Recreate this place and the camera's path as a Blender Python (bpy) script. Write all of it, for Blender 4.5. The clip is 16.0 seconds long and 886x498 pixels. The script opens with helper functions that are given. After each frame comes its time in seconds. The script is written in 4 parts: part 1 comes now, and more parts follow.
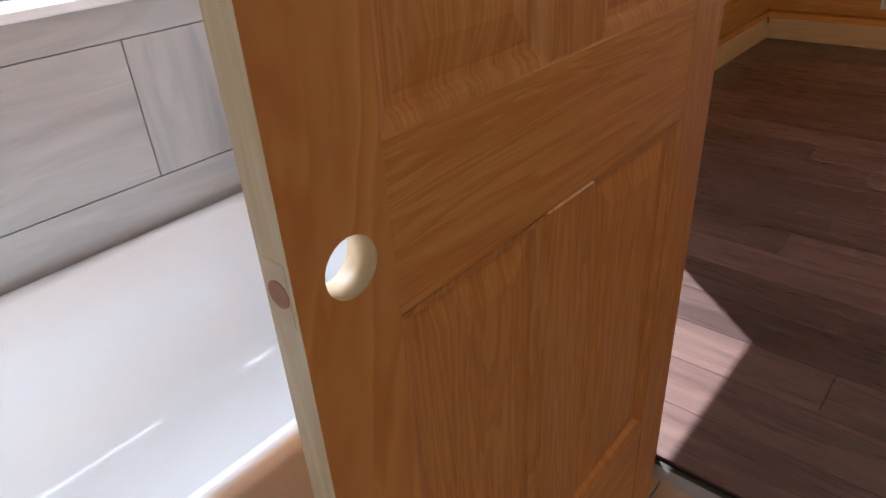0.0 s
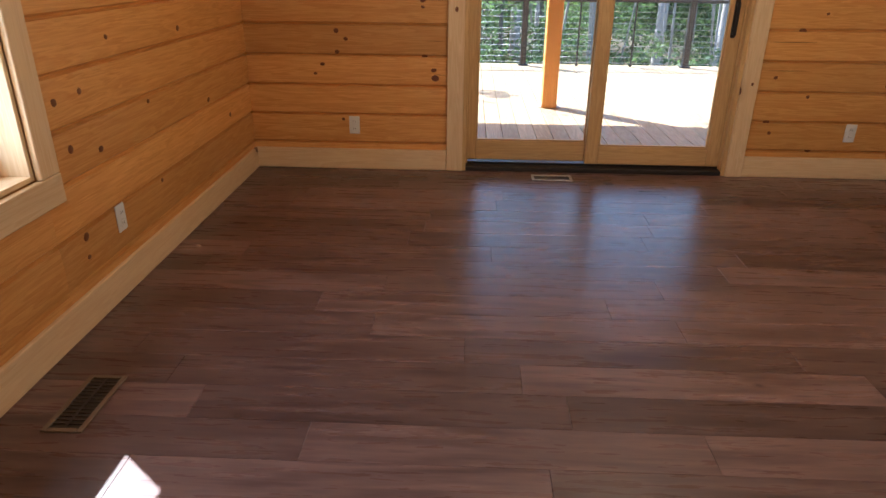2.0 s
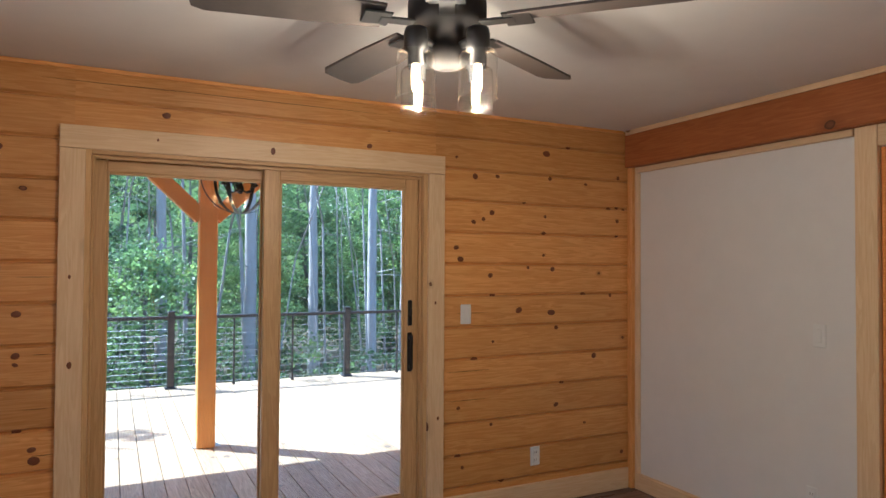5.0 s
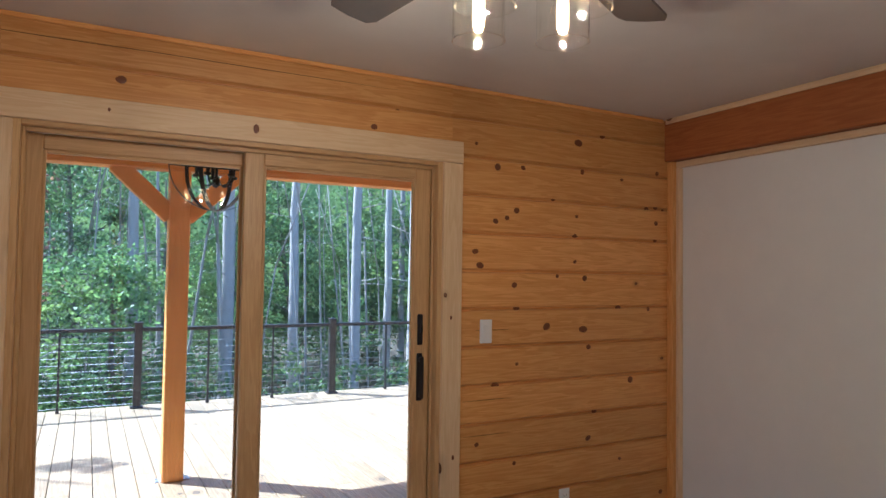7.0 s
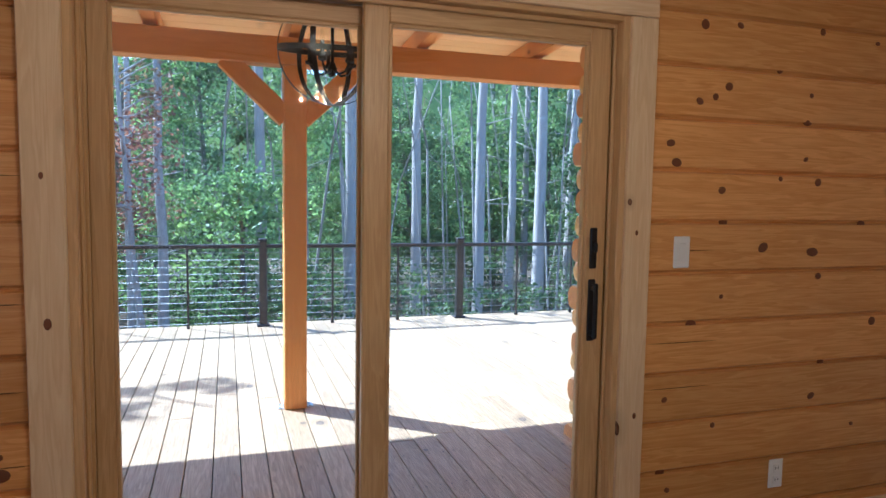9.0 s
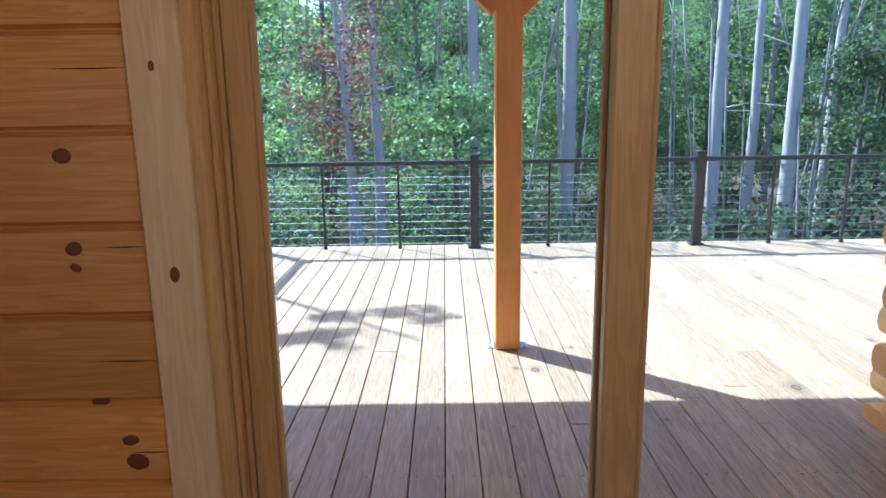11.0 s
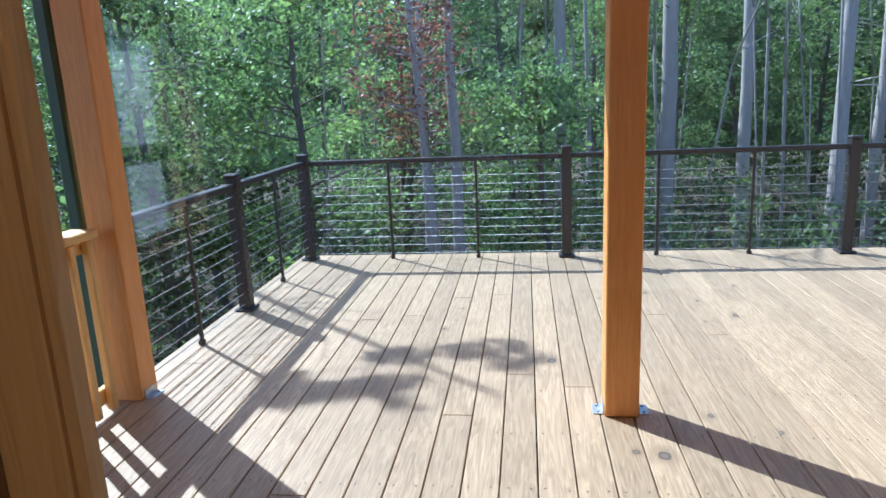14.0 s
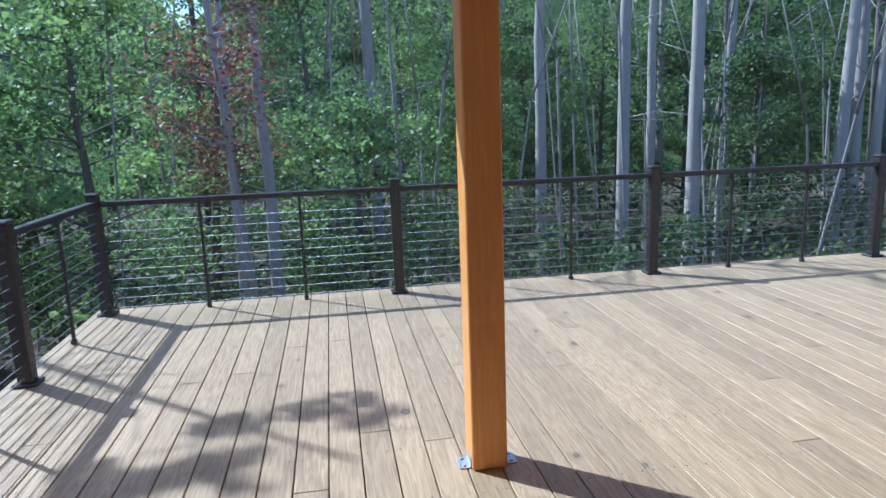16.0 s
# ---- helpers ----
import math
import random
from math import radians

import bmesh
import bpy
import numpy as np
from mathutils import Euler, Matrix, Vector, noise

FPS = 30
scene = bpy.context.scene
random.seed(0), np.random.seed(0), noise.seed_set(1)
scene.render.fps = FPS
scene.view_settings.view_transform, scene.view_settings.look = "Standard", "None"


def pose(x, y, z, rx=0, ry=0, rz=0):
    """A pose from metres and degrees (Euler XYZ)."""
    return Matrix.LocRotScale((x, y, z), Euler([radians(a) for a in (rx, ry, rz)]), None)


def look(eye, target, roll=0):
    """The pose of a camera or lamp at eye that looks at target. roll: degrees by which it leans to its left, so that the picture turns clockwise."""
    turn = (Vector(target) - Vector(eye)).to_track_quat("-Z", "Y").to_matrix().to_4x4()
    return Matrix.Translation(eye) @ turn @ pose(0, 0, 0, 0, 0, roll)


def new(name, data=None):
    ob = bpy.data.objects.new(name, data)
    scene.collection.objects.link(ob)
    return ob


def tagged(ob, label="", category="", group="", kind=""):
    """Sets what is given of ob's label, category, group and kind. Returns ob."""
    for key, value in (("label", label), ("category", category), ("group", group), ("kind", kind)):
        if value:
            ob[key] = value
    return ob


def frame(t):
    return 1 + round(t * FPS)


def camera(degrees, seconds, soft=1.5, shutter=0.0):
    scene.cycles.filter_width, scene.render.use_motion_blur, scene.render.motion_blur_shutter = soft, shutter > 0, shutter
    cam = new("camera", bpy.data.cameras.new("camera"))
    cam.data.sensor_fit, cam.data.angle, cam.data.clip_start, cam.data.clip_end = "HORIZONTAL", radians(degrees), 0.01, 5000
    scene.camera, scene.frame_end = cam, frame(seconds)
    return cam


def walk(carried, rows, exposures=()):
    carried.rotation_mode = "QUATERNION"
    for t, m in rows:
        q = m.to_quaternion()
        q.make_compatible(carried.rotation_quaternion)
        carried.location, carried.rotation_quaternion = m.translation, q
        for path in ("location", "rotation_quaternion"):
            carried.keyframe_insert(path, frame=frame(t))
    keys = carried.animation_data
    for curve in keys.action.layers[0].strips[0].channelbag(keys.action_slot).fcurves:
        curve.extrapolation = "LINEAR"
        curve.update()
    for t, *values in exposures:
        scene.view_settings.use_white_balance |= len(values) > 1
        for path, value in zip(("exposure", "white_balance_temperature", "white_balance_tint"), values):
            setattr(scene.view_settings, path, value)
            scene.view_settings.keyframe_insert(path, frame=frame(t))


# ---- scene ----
cam = camera(67.4, 16.0)
METRES, EYE, TILT, LEAN, TURN = 5.28, 1.244, 0.0, 0.0, 42.3
ROWS = [
    (0.0, 0.0, 0.0, 0.0, -1.94, -30.69, 3.27),
    (0.5, 0.0132, 0.0269, -0.001, -12.05, -31.26, 2.25),
    (1.0, 0.0334, 0.0475, 0.0007, -22.18, -30.03, 1.27),
    (1.5, 0.0614, 0.07, 0.0061, -31.6, -27.5, 0.06),
    (2.0, 0.0909, 0.0924, 0.0183, -39.94, -23.62, -0.56),
    (2.5, 0.1117, 0.1129, 0.0306, -47.32, -19.06, -1.14),
    (3.0, 0.1299, 0.1343, 0.0371, -53.44, -14.36, -1.23),
    (3.5, 0.1466, 0.1558, 0.0439, -58.48, -9.74, -1.03),
    (4.0, 0.1631, 0.1728, 0.0487, -62.64, -5.5, -0.77),
    (4.5, 0.1846, 0.188, 0.0505, -66.02, -1.68, -0.53),
    (5.0, 0.2134, 0.2042, 0.0543, -68.76, 1.28, -0.34),
    (7.5, 0.3503, 0.3022, 0.0493, -70.5, 2.14, -0.79),
    (8.0, 0.3842, 0.3215, 0.046, -67.78, 0.12, -1.0),
    (8.5, 0.4128, 0.3441, 0.0394, -64.38, -2.19, -1.05),
    (9.0, 0.4432, 0.3715, 0.0342, -60.28, -4.63, -0.93),
    (9.5, 0.4733, 0.396, 0.0327, -55.73, -6.94, -0.63),
    (10.0, 0.504, 0.4159, 0.0292, -50.92, -8.98, -0.19),
    (12.5, 0.6225, 0.5483, 0.0225, -33.82, -13.51, 2.3),
    (13.0, 0.6471, 0.5746, 0.0222, -32.99, -13.4, 2.55),
    (13.5, 0.6638, 0.5964, 0.0246, -33.56, -13.28, 2.54),
    (14.0, 0.6745, 0.6161, 0.0241, -35.41, -12.97, 2.5),
    (14.5, 0.6819, 0.6385, 0.0236, -38.32, -12.6, 2.51),
    (15.0, 0.6835, 0.6611, 0.0253, -42.15, -12.14, 2.31),
    (15.5, 0.6855, 0.6749, 0.0261, -46.72, -11.64, 2.18),
    (16.0, 0.689, 0.6799, 0.0265, -51.96, -11.05, 2.01),
]
EXPOSURES = ((0.0, 1.5, 5700, 10), (0.5, 1.95, 6500, 12), (1.0, 2.33, 6600, 12), (1.5, 2.33, 6100, 11), (2.0, 2.18, 5500, 10), (2.5, 2.03, 5150, 9), (3.5, 2.22, 4750, 7), (5.0, 1.97, 4800, 7), (8.0, 1.73, 4650, 8), (10.0, 1.7, 4600, 8), (12.5, 1.22, 4800, 7), (14.0, 1.0, 4900, 8), (16.0, 0.66, 4800, 9))
walk(cam, [(t, pose(0, 0, EYE, TILT, LEAN, TURN) @ pose(METRES * x, METRES * y, METRES * z, 90 + pitch, roll, yaw)) for t, x, y, z, yaw, pitch, roll in ROWS], EXPOSURES)

# ---- light ----
SUN_DIR = Vector((-0.76, 0.63, 1.035)).normalized()   # towards the sun
world = bpy.data.worlds.new("sky")
scene.world = world
world.use_nodes = True
wn = world.node_tree
sky = wn.nodes.new("ShaderNodeTexSky")
sky.sky_type = "NISHITA"
sky.sun_disc = False
sky.sun_elevation = math.asin(SUN_DIR.z)
sky.sun_rotation = math.atan2(SUN_DIR.x, SUN_DIR.y)
wn.links.new(sky.outputs[0], wn.nodes["Background"].inputs[0])
wn.nodes["Background"].inputs[1].default_value = 0.15
sun = new("sun", bpy.data.lights.new("sun", "SUN"))
sun.data.energy, sun.data.angle, sun.data.color = 4.2, radians(0.53), (1.0, 0.96, 0.90)
sun.matrix_world = look(SUN_DIR * 60, (0, 0, 0))


def area_lamp(name, eye, target, sx, sy, power, colour):
    lamp = new(name, bpy.data.lights.new(name, "AREA"))
    lamp.data.shape, lamp.data.size, lamp.data.size_y = "RECTANGLE", sx, sy
    lamp.data.energy, lamp.data.color = power, colour
    lamp.matrix_world = look(eye, target)
    return lamp


area_lamp("window_daylight", (-1.70, 2.38, 1.13), (0, 2.38, 1.13), 0.78, 1.1, 3.6, (0.95, 0.97, 1.0))
area_lamp("bath_window_daylight", (-1.68, 0.35, 1.60), (0, 0.35, 1.2), 0.9, 0.7, 10, (0.92, 0.96, 1.0))

# ---- materials ----


class Nodes:
    """Short hand for a node tree."""

    def __init__(self, name):
        self.mat = bpy.data.materials.new(name)
        self.mat.use_nodes = True
        self.tree = self.mat.node_tree
        self.bsdf = self.tree.nodes["Principled BSDF"]

    def add(self, kind, **values):
        node = self.tree.nodes.new("ShaderNode" + kind)
        for key, value in values.items():
            if key == "operation":
                node.operation = value
            elif key == "voronoi_dimensions":
                node.voronoi_dimensions = value
            else:
                node.inputs[key.replace("_", " ")].default_value = value
        return node

    def link(self, a, b):
        self.tree.links.new(a, b)

    def coords(self, scale=(1, 1, 1), jitter=7.0, kind="Object"):
        tc = self.tree.nodes.new("ShaderNodeTexCoord")
        info = self.tree.nodes.new("ShaderNodeObjectInfo")
        mul = self.add("Math", operation="MULTIPLY")
        mul.inputs[1].default_value = jitter
        self.link(info.outputs["Random"], mul.inputs[0])
        off = self.add("VectorMath", operation="ADD")
        self.link(tc.outputs[kind], off.inputs[0])
        self.link(mul.outputs[0], off.inputs[1])
        mp = self.tree.nodes.new("ShaderNodeMapping")
        mp.inputs["Scale"].default_value = scale
        self.link(off.outputs[0], mp.inputs[0])
        self.random = info.outputs["Random"]
        self.base = off.outputs[0]
        return mp.outputs[0]

    def ramp(self, source, stops):
        node = self.tree.nodes.new("ShaderNodeValToRGB")
        el = node.color_ramp.elements
        while len(el) < len(stops):
            el.new(0.5)
        for e, (p, c) in zip(el, stops):
            e.position, e.color = p, (c if len(c) == 4 else (*c, 1)) if isinstance(c, tuple) else (c, c, c, 1)
        self.link(source, node.inputs[0])
        return node.outputs[0]

    def mix(self, fac, a, b, blend="MIX"):
        node = self.tree.nodes.new("ShaderNodeMix")
        node.data_type, node.blend_type = "RGBA", blend
        for sock, v in ((node.inputs[0], fac), (node.inputs[6], a), (node.inputs[7], b)):
            if isinstance(v, (int, float)):
                sock.default_value = v
            elif isinstance(v, tuple):
                sock.default_value = (*v, 1)
            else:
                self.link(v, sock)
        return node.outputs[2]

    def math(self, op, a, b=0.0):
        node = self.add("Math", operation=op)
        for sock, v in ((node.inputs[0], a), (node.inputs[1], b)):
            if isinstance(v, (int, float)):
                sock.default_value = v
            else:
                self.link(v, sock)
        return node.outputs[0]

    def bump(self, height, strength=0.2, distance=0.002):
        node = self.add("Bump", Strength=strength, Distance=distance)
        self.link(height, node.inputs["Height"])
        self.link(node.outputs[0], self.bsdf.inputs["Normal"])

    def done(self, colour=None, rough=0.5, metallic=0.0, spec=0.5):
        if isinstance(colour, tuple):
            self.bsdf.inputs["Base Color"].default_value = (*colour, 1)
        elif colour is not None:
            self.link(colour, self.bsdf.inputs["Base Color"])
        if isinstance(rough, (int, float)):
            self.bsdf.inputs["Roughness"].default_value = rough
        else:
            self.link(rough, self.bsdf.inputs["Roughness"])
        self.bsdf.inputs["Metallic"].default_value = metallic
        self.bsdf.inputs["Specular IOR Level"].default_value = spec
        return self.mat


def wood(name, light, dark, knot=(0.09, 0.03, 0.012), knots=0.0, rough=0.4, grain=1.0, vary=0.25, knot_scale=4.2, bump=0.12, spec=0.5, fine_scale=9.0, across=14.0, depth=None, flat_face=False):
    """Wood whose grain runs along the piece's own x axis."""
    n = Nodes(name)
    stretched = n.coords((0.9, depth or across, across), 9.0)
    wide = n.add("TexNoise", Scale=1.6, Detail=4.0, Roughness=0.55, Distortion=0.6)
    n.link(stretched, wide.inputs["Vector"])
    fine = n.add("TexNoise", Scale=fine_scale, Detail=3.0, Roughness=0.6)
    n.link(stretched, fine.inputs["Vector"])
    rings = n.math("FRACT", n.math("MULTIPLY", wide.outputs[0], 6.0 * grain))
    rings = n.math("SMOOTH_MIN", rings, n.math("MULTIPLY", n.math("SUBTRACT", 1.0, rings), 4.0))
    tone = n.math("ADD", n.math("MULTIPLY", rings, 0.45), n.math("MULTIPLY", fine.outputs[0], 0.6))
    colour = n.ramp(tone, ((0.2, light), (0.75, dark)))
    shade = n.add("HueSaturation")
    n.link(n.math("ADD", n.math("MULTIPLY", n.random, 2 * vary), 1 - vary), shade.inputs["Value"])
    n.link(colour, shade.inputs["Color"])
    colour = shade.outputs[0]
    if knots:
        mp = n.add("Mapping")
        mp.inputs["Scale"].default_value = (0.75, 1.0, 1.0)
        n.link(n.base, mp.inputs[0])
        wob = n.add("TexNoise", Scale=9.0, Detail=2.0)
        n.link(n.base, wob.inputs["Vector"])
        vec = n.mix(0.025, mp.outputs[0], wob.outputs[1], "ADD")
        sep = n.tree.nodes.new("ShaderNodeSeparateXYZ")
        flat = n.tree.nodes.new("ShaderNodeCombineXYZ")
        n.link(vec, sep.inputs[0])
        n.link(sep.outputs[0], flat.inputs[0])
        n.link(sep.outputs[1 if flat_face else 2], flat.inputs[1])
        vec = flat.outputs[0]
        cell = n.add("TexVoronoi", voronoi_dimensions="2D", Scale=knot_scale, Randomness=1.0)
        n.link(vec, cell.inputs["Vector"])
        split = n.tree.nodes.new("ShaderNodeSeparateColor")
        n.link(cell.outputs["Color"], split.inputs[0])
        size = n.math("MULTIPLY", n.math("MAXIMUM", n.math("SUBTRACT", split.outputs[0], 1 - knots), 0.0), 0.105 / max(knots, 0.2) * knot_scale / 4.2)
        size = n.math("ADD", size, n.math("MULTIPLY", n.math("GREATER_THAN", split.outputs[0], 1 - knots), 0.022))
        near = n.math("DIVIDE", cell.outputs["Distance"], n.math("MAXIMUM", size, 0.0001))
        halo = n.ramp(n.math("MULTIPLY", near, 0.25), ((0.2, 0.55), (0.75, 0.0)))
        core = n.ramp(near, ((0.45, 0.85), (0.72, 1.0), (0.95, 1.0), (1.0, 0.0)))
        colour = n.mix(halo, colour, tuple(d * 0.62 for d in dark))
        eye = n.ramp(near, ((0.0, tuple(k * 2.2 for k in knot)), (0.6, tuple(k * 1.6 for k in knot)), (0.8, knot)))
        colour = n.mix(core, colour, eye)
    n.bump(tone, bump, 0.001)
    return n.done(colour, n.math("ADD", n.math("MULTIPLY", fine.outputs[0], 0.25), rough - 0.12), spec=spec)


def plain(name, colour, rough=0.5, metallic=0.0, spot=0.08, scale=6.0, bump=0.03, spec=0.5):
    n = Nodes(name)
    v = n.coords((1, 1, 1), 5.0)
    a = n.add("TexNoise", Scale=scale, Detail=5.0, Roughness=0.6)
    n.link(v, a.inputs["Vector"])
    b = n.add("TexNoise", Scale=scale * 18, Detail=3.0)
    n.link(v, b.inputs["Vector"])
    lo, hi = tuple(c * (1 - spot) for c in colour), tuple(min(1, c * (1 + spot)) for c in colour)
    col = n.ramp(a.outputs[0], ((0.3, lo), (0.7, hi)))
    n.bump(b.outputs[0], bump, 0.001)
    return n.done(col, n.math("ADD", n.math("MULTIPLY", a.outputs[0], 0.2), rough - 0.1), metallic, spec)


def glass(name, tint=(1, 1, 1), ior=1.45):
    n = Nodes(name)
    out = n.tree.nodes["Material Output"]
    clear = n.add("BsdfTransparent")
    clear.inputs[0].default_value = (*tint, 1)
    gloss = n.add("BsdfGlossy", Roughness=0.0)
    weight = n.add("LayerWeight", Blend=0.5)
    low = ((ior - 1) / (ior + 1)) ** 2
    rim = n.math("ADD", n.math("MULTIPLY", n.math("POWER", weight.outputs["Facing"], 5.0), 1 - low), low)
    m = n.tree.nodes.new("ShaderNodeMixShader")
    n.link(rim, m.inputs[0])
    n.link(clear.outputs[0], m.inputs[1])
    n.link(gloss.outputs[0], m.inputs[2])
    n.link(m.outputs[0], out.inputs[0])
    return n.mat


def glow(name, colour, strength):
    n = Nodes(name)
    n.bsdf.inputs["Emission Color"].default_value = (*colour, 1)
    n.bsdf.inputs["Emission Strength"].default_value = strength
    return n.done(colour, 0.4)


def leaf_material(name, low, high, yellow):
    n = Nodes(name)
    tc = n.tree.nodes.new("ShaderNodeTexCoord")
    big = n.add("TexNoise", Scale=0.55, Detail=3.0)
    small = n.add("TexNoise", Scale=7.0, Detail=2.0)
    n.link(tc.outputs["Object"], big.inputs["Vector"])
    n.link(tc.outputs["Object"], small.inputs["Vector"])
    col = n.ramp(small.outputs[0], ((0.3, low), (0.7, high)))
    col = n.mix(n.ramp(big.outputs[0], ((0.5, 0.0), (0.75, 0.7))), col, yellow)
    n.done(col, 0.52, spec=0.35)
    tr = n.add("BsdfTranslucent")
    n.link(n.mix(1.0, col, (1.6, 1.8, 1.2), "MULTIPLY"), tr.inputs[0])
    m = n.tree.nodes.new("ShaderNodeMixShader")
    m.inputs[0].default_value = 0.4
    n.link(n.bsdf.outputs[0], m.inputs[1])
    n.link(tr.outputs[0], m.inputs[2])
    n.link(m.outputs[0], n.tree.nodes["Material Output"].inputs[0])
    return n.mat


PINE = wood("knotty_pine", (0.76, 0.405, 0.122), (0.59, 0.26, 0.054), knots=0.05, rough=0.40, vary=0.17)
TRIM = wood("pine_trim", (0.82, 0.62, 0.37), (0.71, 0.49, 0.26), knots=0.20, rough=0.42, vary=0.06, knot_scale=3.0)
FRAME = wood("clear_pine_frame", (0.66, 0.43, 0.19), (0.52, 0.31, 0.12), rough=0.4, vary=0.05)
DOORWOOD = wood("clear_pine_door", (0.82, 0.365, 0.095), (0.63, 0.22, 0.04), depth=2.0, rough=0.33, vary=0.05, grain=1.6)
DOOREDGE = wood("raw_pine_edge", (0.80, 0.62, 0.38), (0.68, 0.48, 0.25), rough=0.5, vary=0.03)
TIMBER = wood("stained_timber", (0.85, 0.41, 0.115), (0.73, 0.30, 0.065), knots=0.12, rough=0.45, vary=0.06, knot_scale=3.0)
BEAM = wood("red_stained_timber", (0.46, 0.16, 0.04), (0.34, 0.10, 0.022), knots=0.12, rough=0.45, vary=0.05, knot_scale=3.0)
SOFFIT = wood("porch_ceiling_pine", (0.90, 0.60, 0.27), (0.82, 0.48, 0.19), knots=0.15, rough=0.5, vary=0.1)
LVP = wood("vinyl_plank", (0.190, 0.115, 0.100), (0.066, 0.037, 0.033), knot=(0.03, 0.017, 0.013), knots=0.10, rough=0.29, grain=0.45, vary=0.36, bump=0.03, fine_scale=4.0, across=9.0, flat_face=True)
DECK = wood("treated_deck_pine", (0.555, 0.405, 0.237), (0.315, 0.216, 0.118), knot=(0.10, 0.075, 0.055), knots=0.15, rough=0.52, vary=0.13, grain=1.3, spec=0.5, bump=0.12, fine_scale=7.0, across=13.0, flat_face=True, knot_scale=3.2)
LOG = wood("log_siding", (0.88, 0.57, 0.21), (0.78, 0.43, 0.12), knots=0.15, rough=0.5, vary=0.1)
LOGEND = wood("log_end_grain", (0.80, 0.40, 0.13), (0.66, 0.29, 0.08), rough=0.6, vary=0.1)
DRYWALL = plain("white_paint", (0.80, 0.785, 0.76), 0.85, spot=0.02, bump=0.05)
CEILING = plain("ceiling_paint", (0.80, 0.78, 0.75), 0.9, spot=0.02, bump=0.08)
PLASTIC = plain("white_plastic", (0.82, 0.82, 0.80), 0.35, spot=0.02)
BLACK = plain("black_metal", (0.018, 0.017, 0.017), 0.42, 0.3, spot=0.1)
MOTOR = plain("oil_rubbed_bronze", (0.022, 0.019, 0.017), 0.68, 0.1, spot=0.15, spec=0.3)
BRONZE = plain("dark_bronze_rail", (0.045, 0.040, 0.040), 0.42, 0.2, spot=0.12)
STEEL = plain("steel_cable", (0.32, 0.33, 0.34), 0.6, 0.8)
GALV = plain("galvanised_steel", (0.55, 0.56, 0.57), 0.45, 0.9, spot=0.2, scale=30)
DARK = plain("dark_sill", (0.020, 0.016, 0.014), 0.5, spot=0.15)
BROWN = plain("brown_register", (0.16, 0.115, 0.075), 0.5, 0.1, spot=0.15)
GREYBLADE = plain("fan_blade_wood", (0.075, 0.06, 0.052), 0.55, spot=0.2, scale=14)
TUBWHITE = plain("white_acrylic", (0.84, 0.85, 0.86), 0.12, spot=0.01, bump=0.0)
TANTILE = plain("tan_floor_tile", (0.46, 0.31, 0.20), 0.4, spot=0.15)
GROUT = plain("grout", (0.33, 0.31, 0.29), 0.9, spot=0.1)
GREEN = plain("green_downspout", (0.035, 0.085, 0.06), 0.45)
ROOFING = plain("dark_roofing", (0.06, 0.06, 0.065), 0.8, spot=0.2)
GLASS = glass("window_glass", (0.97, 0.985, 0.98))
JAR = glass("jar_glass", (0.98, 0.98, 0.97), 1.5)
BULB = glow("warm_filament", (1.0, 0.64, 0.28), 2.6)
CANDLE = plain("cream_candle_sleeve", (0.55, 0.45, 0.32), 0.6)
BARK = wood("pine_bark", (0.56, 0.51, 0.47), (0.24, 0.21, 0.19), rough=0.9, vary=0.15, bump=0.8, grain=2.0, spec=0.1)
BARKDARK = wood("hardwood_bark", (0.21, 0.19, 0.17), (0.09, 0.08, 0.07), rough=0.9, vary=0.2, bump=0.8, spec=0.1)
LEAF = leaf_material("green_leaves", (0.035, 0.066, 0.032), (0.32, 0.43, 0.20), (0.42, 0.48, 0.16))
# Also holds painted woodland shade for the brush, far woods and backdrop.
LEAFB = leaf_material("dark_and_shaded_leaves", (0.018, 0.034, 0.020), (0.15, 0.21, 0.105), (0.29, 0.33, 0.12))
REDLEAF = leaf_material("reddish_leaves", (0.16, 0.06, 0.055), (0.30, 0.135, 0.12), (0.20, 0.20, 0.09))
LITTER = plain("forest_floor", (0.085, 0.065, 0.042), 0.95, spot=0.5, scale=1.5, bump=0.4)


def tile_material():
    n = Nodes("grey_wall_tile")
    v = n.coords((0.7, 5, 5), 9.0)
    a = n.add("TexNoise", Scale=3.0, Detail=6.0, Roughness=0.6, Distortion=1.0)
    n.link(v, a.inputs["Vector"])
    return n.done(n.ramp(a.outputs[0], ((0.3, (0.36, 0.35, 0.335)), (0.7, (0.50, 0.49, 0.47)))), 0.3)


TILE = tile_material()


def knot_material():
    """Red-brown heart with a dark rim."""
    n = Nodes("pine_knot")
    tc = n.tree.nodes.new("ShaderNodeTexCoord")
    size = n.add("VectorMath", operation="LENGTH")
    n.link(tc.outputs["Object"], size.inputs[0])
    grain = n.add("TexNoise", Scale=3.5, Detail=3.0)
    n.link(tc.outputs["Object"], grain.inputs["Vector"])
    d = n.math("ADD", size.outputs["Value"], n.math("MULTIPLY", n.math("SUBTRACT", grain.outputs[0], 0.5), 0.35))
    return n.done(n.ramp(d, ((0.15, (0.37, 0.115, 0.032)), (0.55, (0.27, 0.080, 0.022)), (0.78, (0.075, 0.02, 0.008)), (0.92, (0.17, 0.055, 0.018)))), 0.4)


KNOT = knot_material()
KNOT_DARK = plain("dark_wood_check", (0.05, 0.022, 0.01), 0.8)

# ---- shapes ----
CACHE = {}


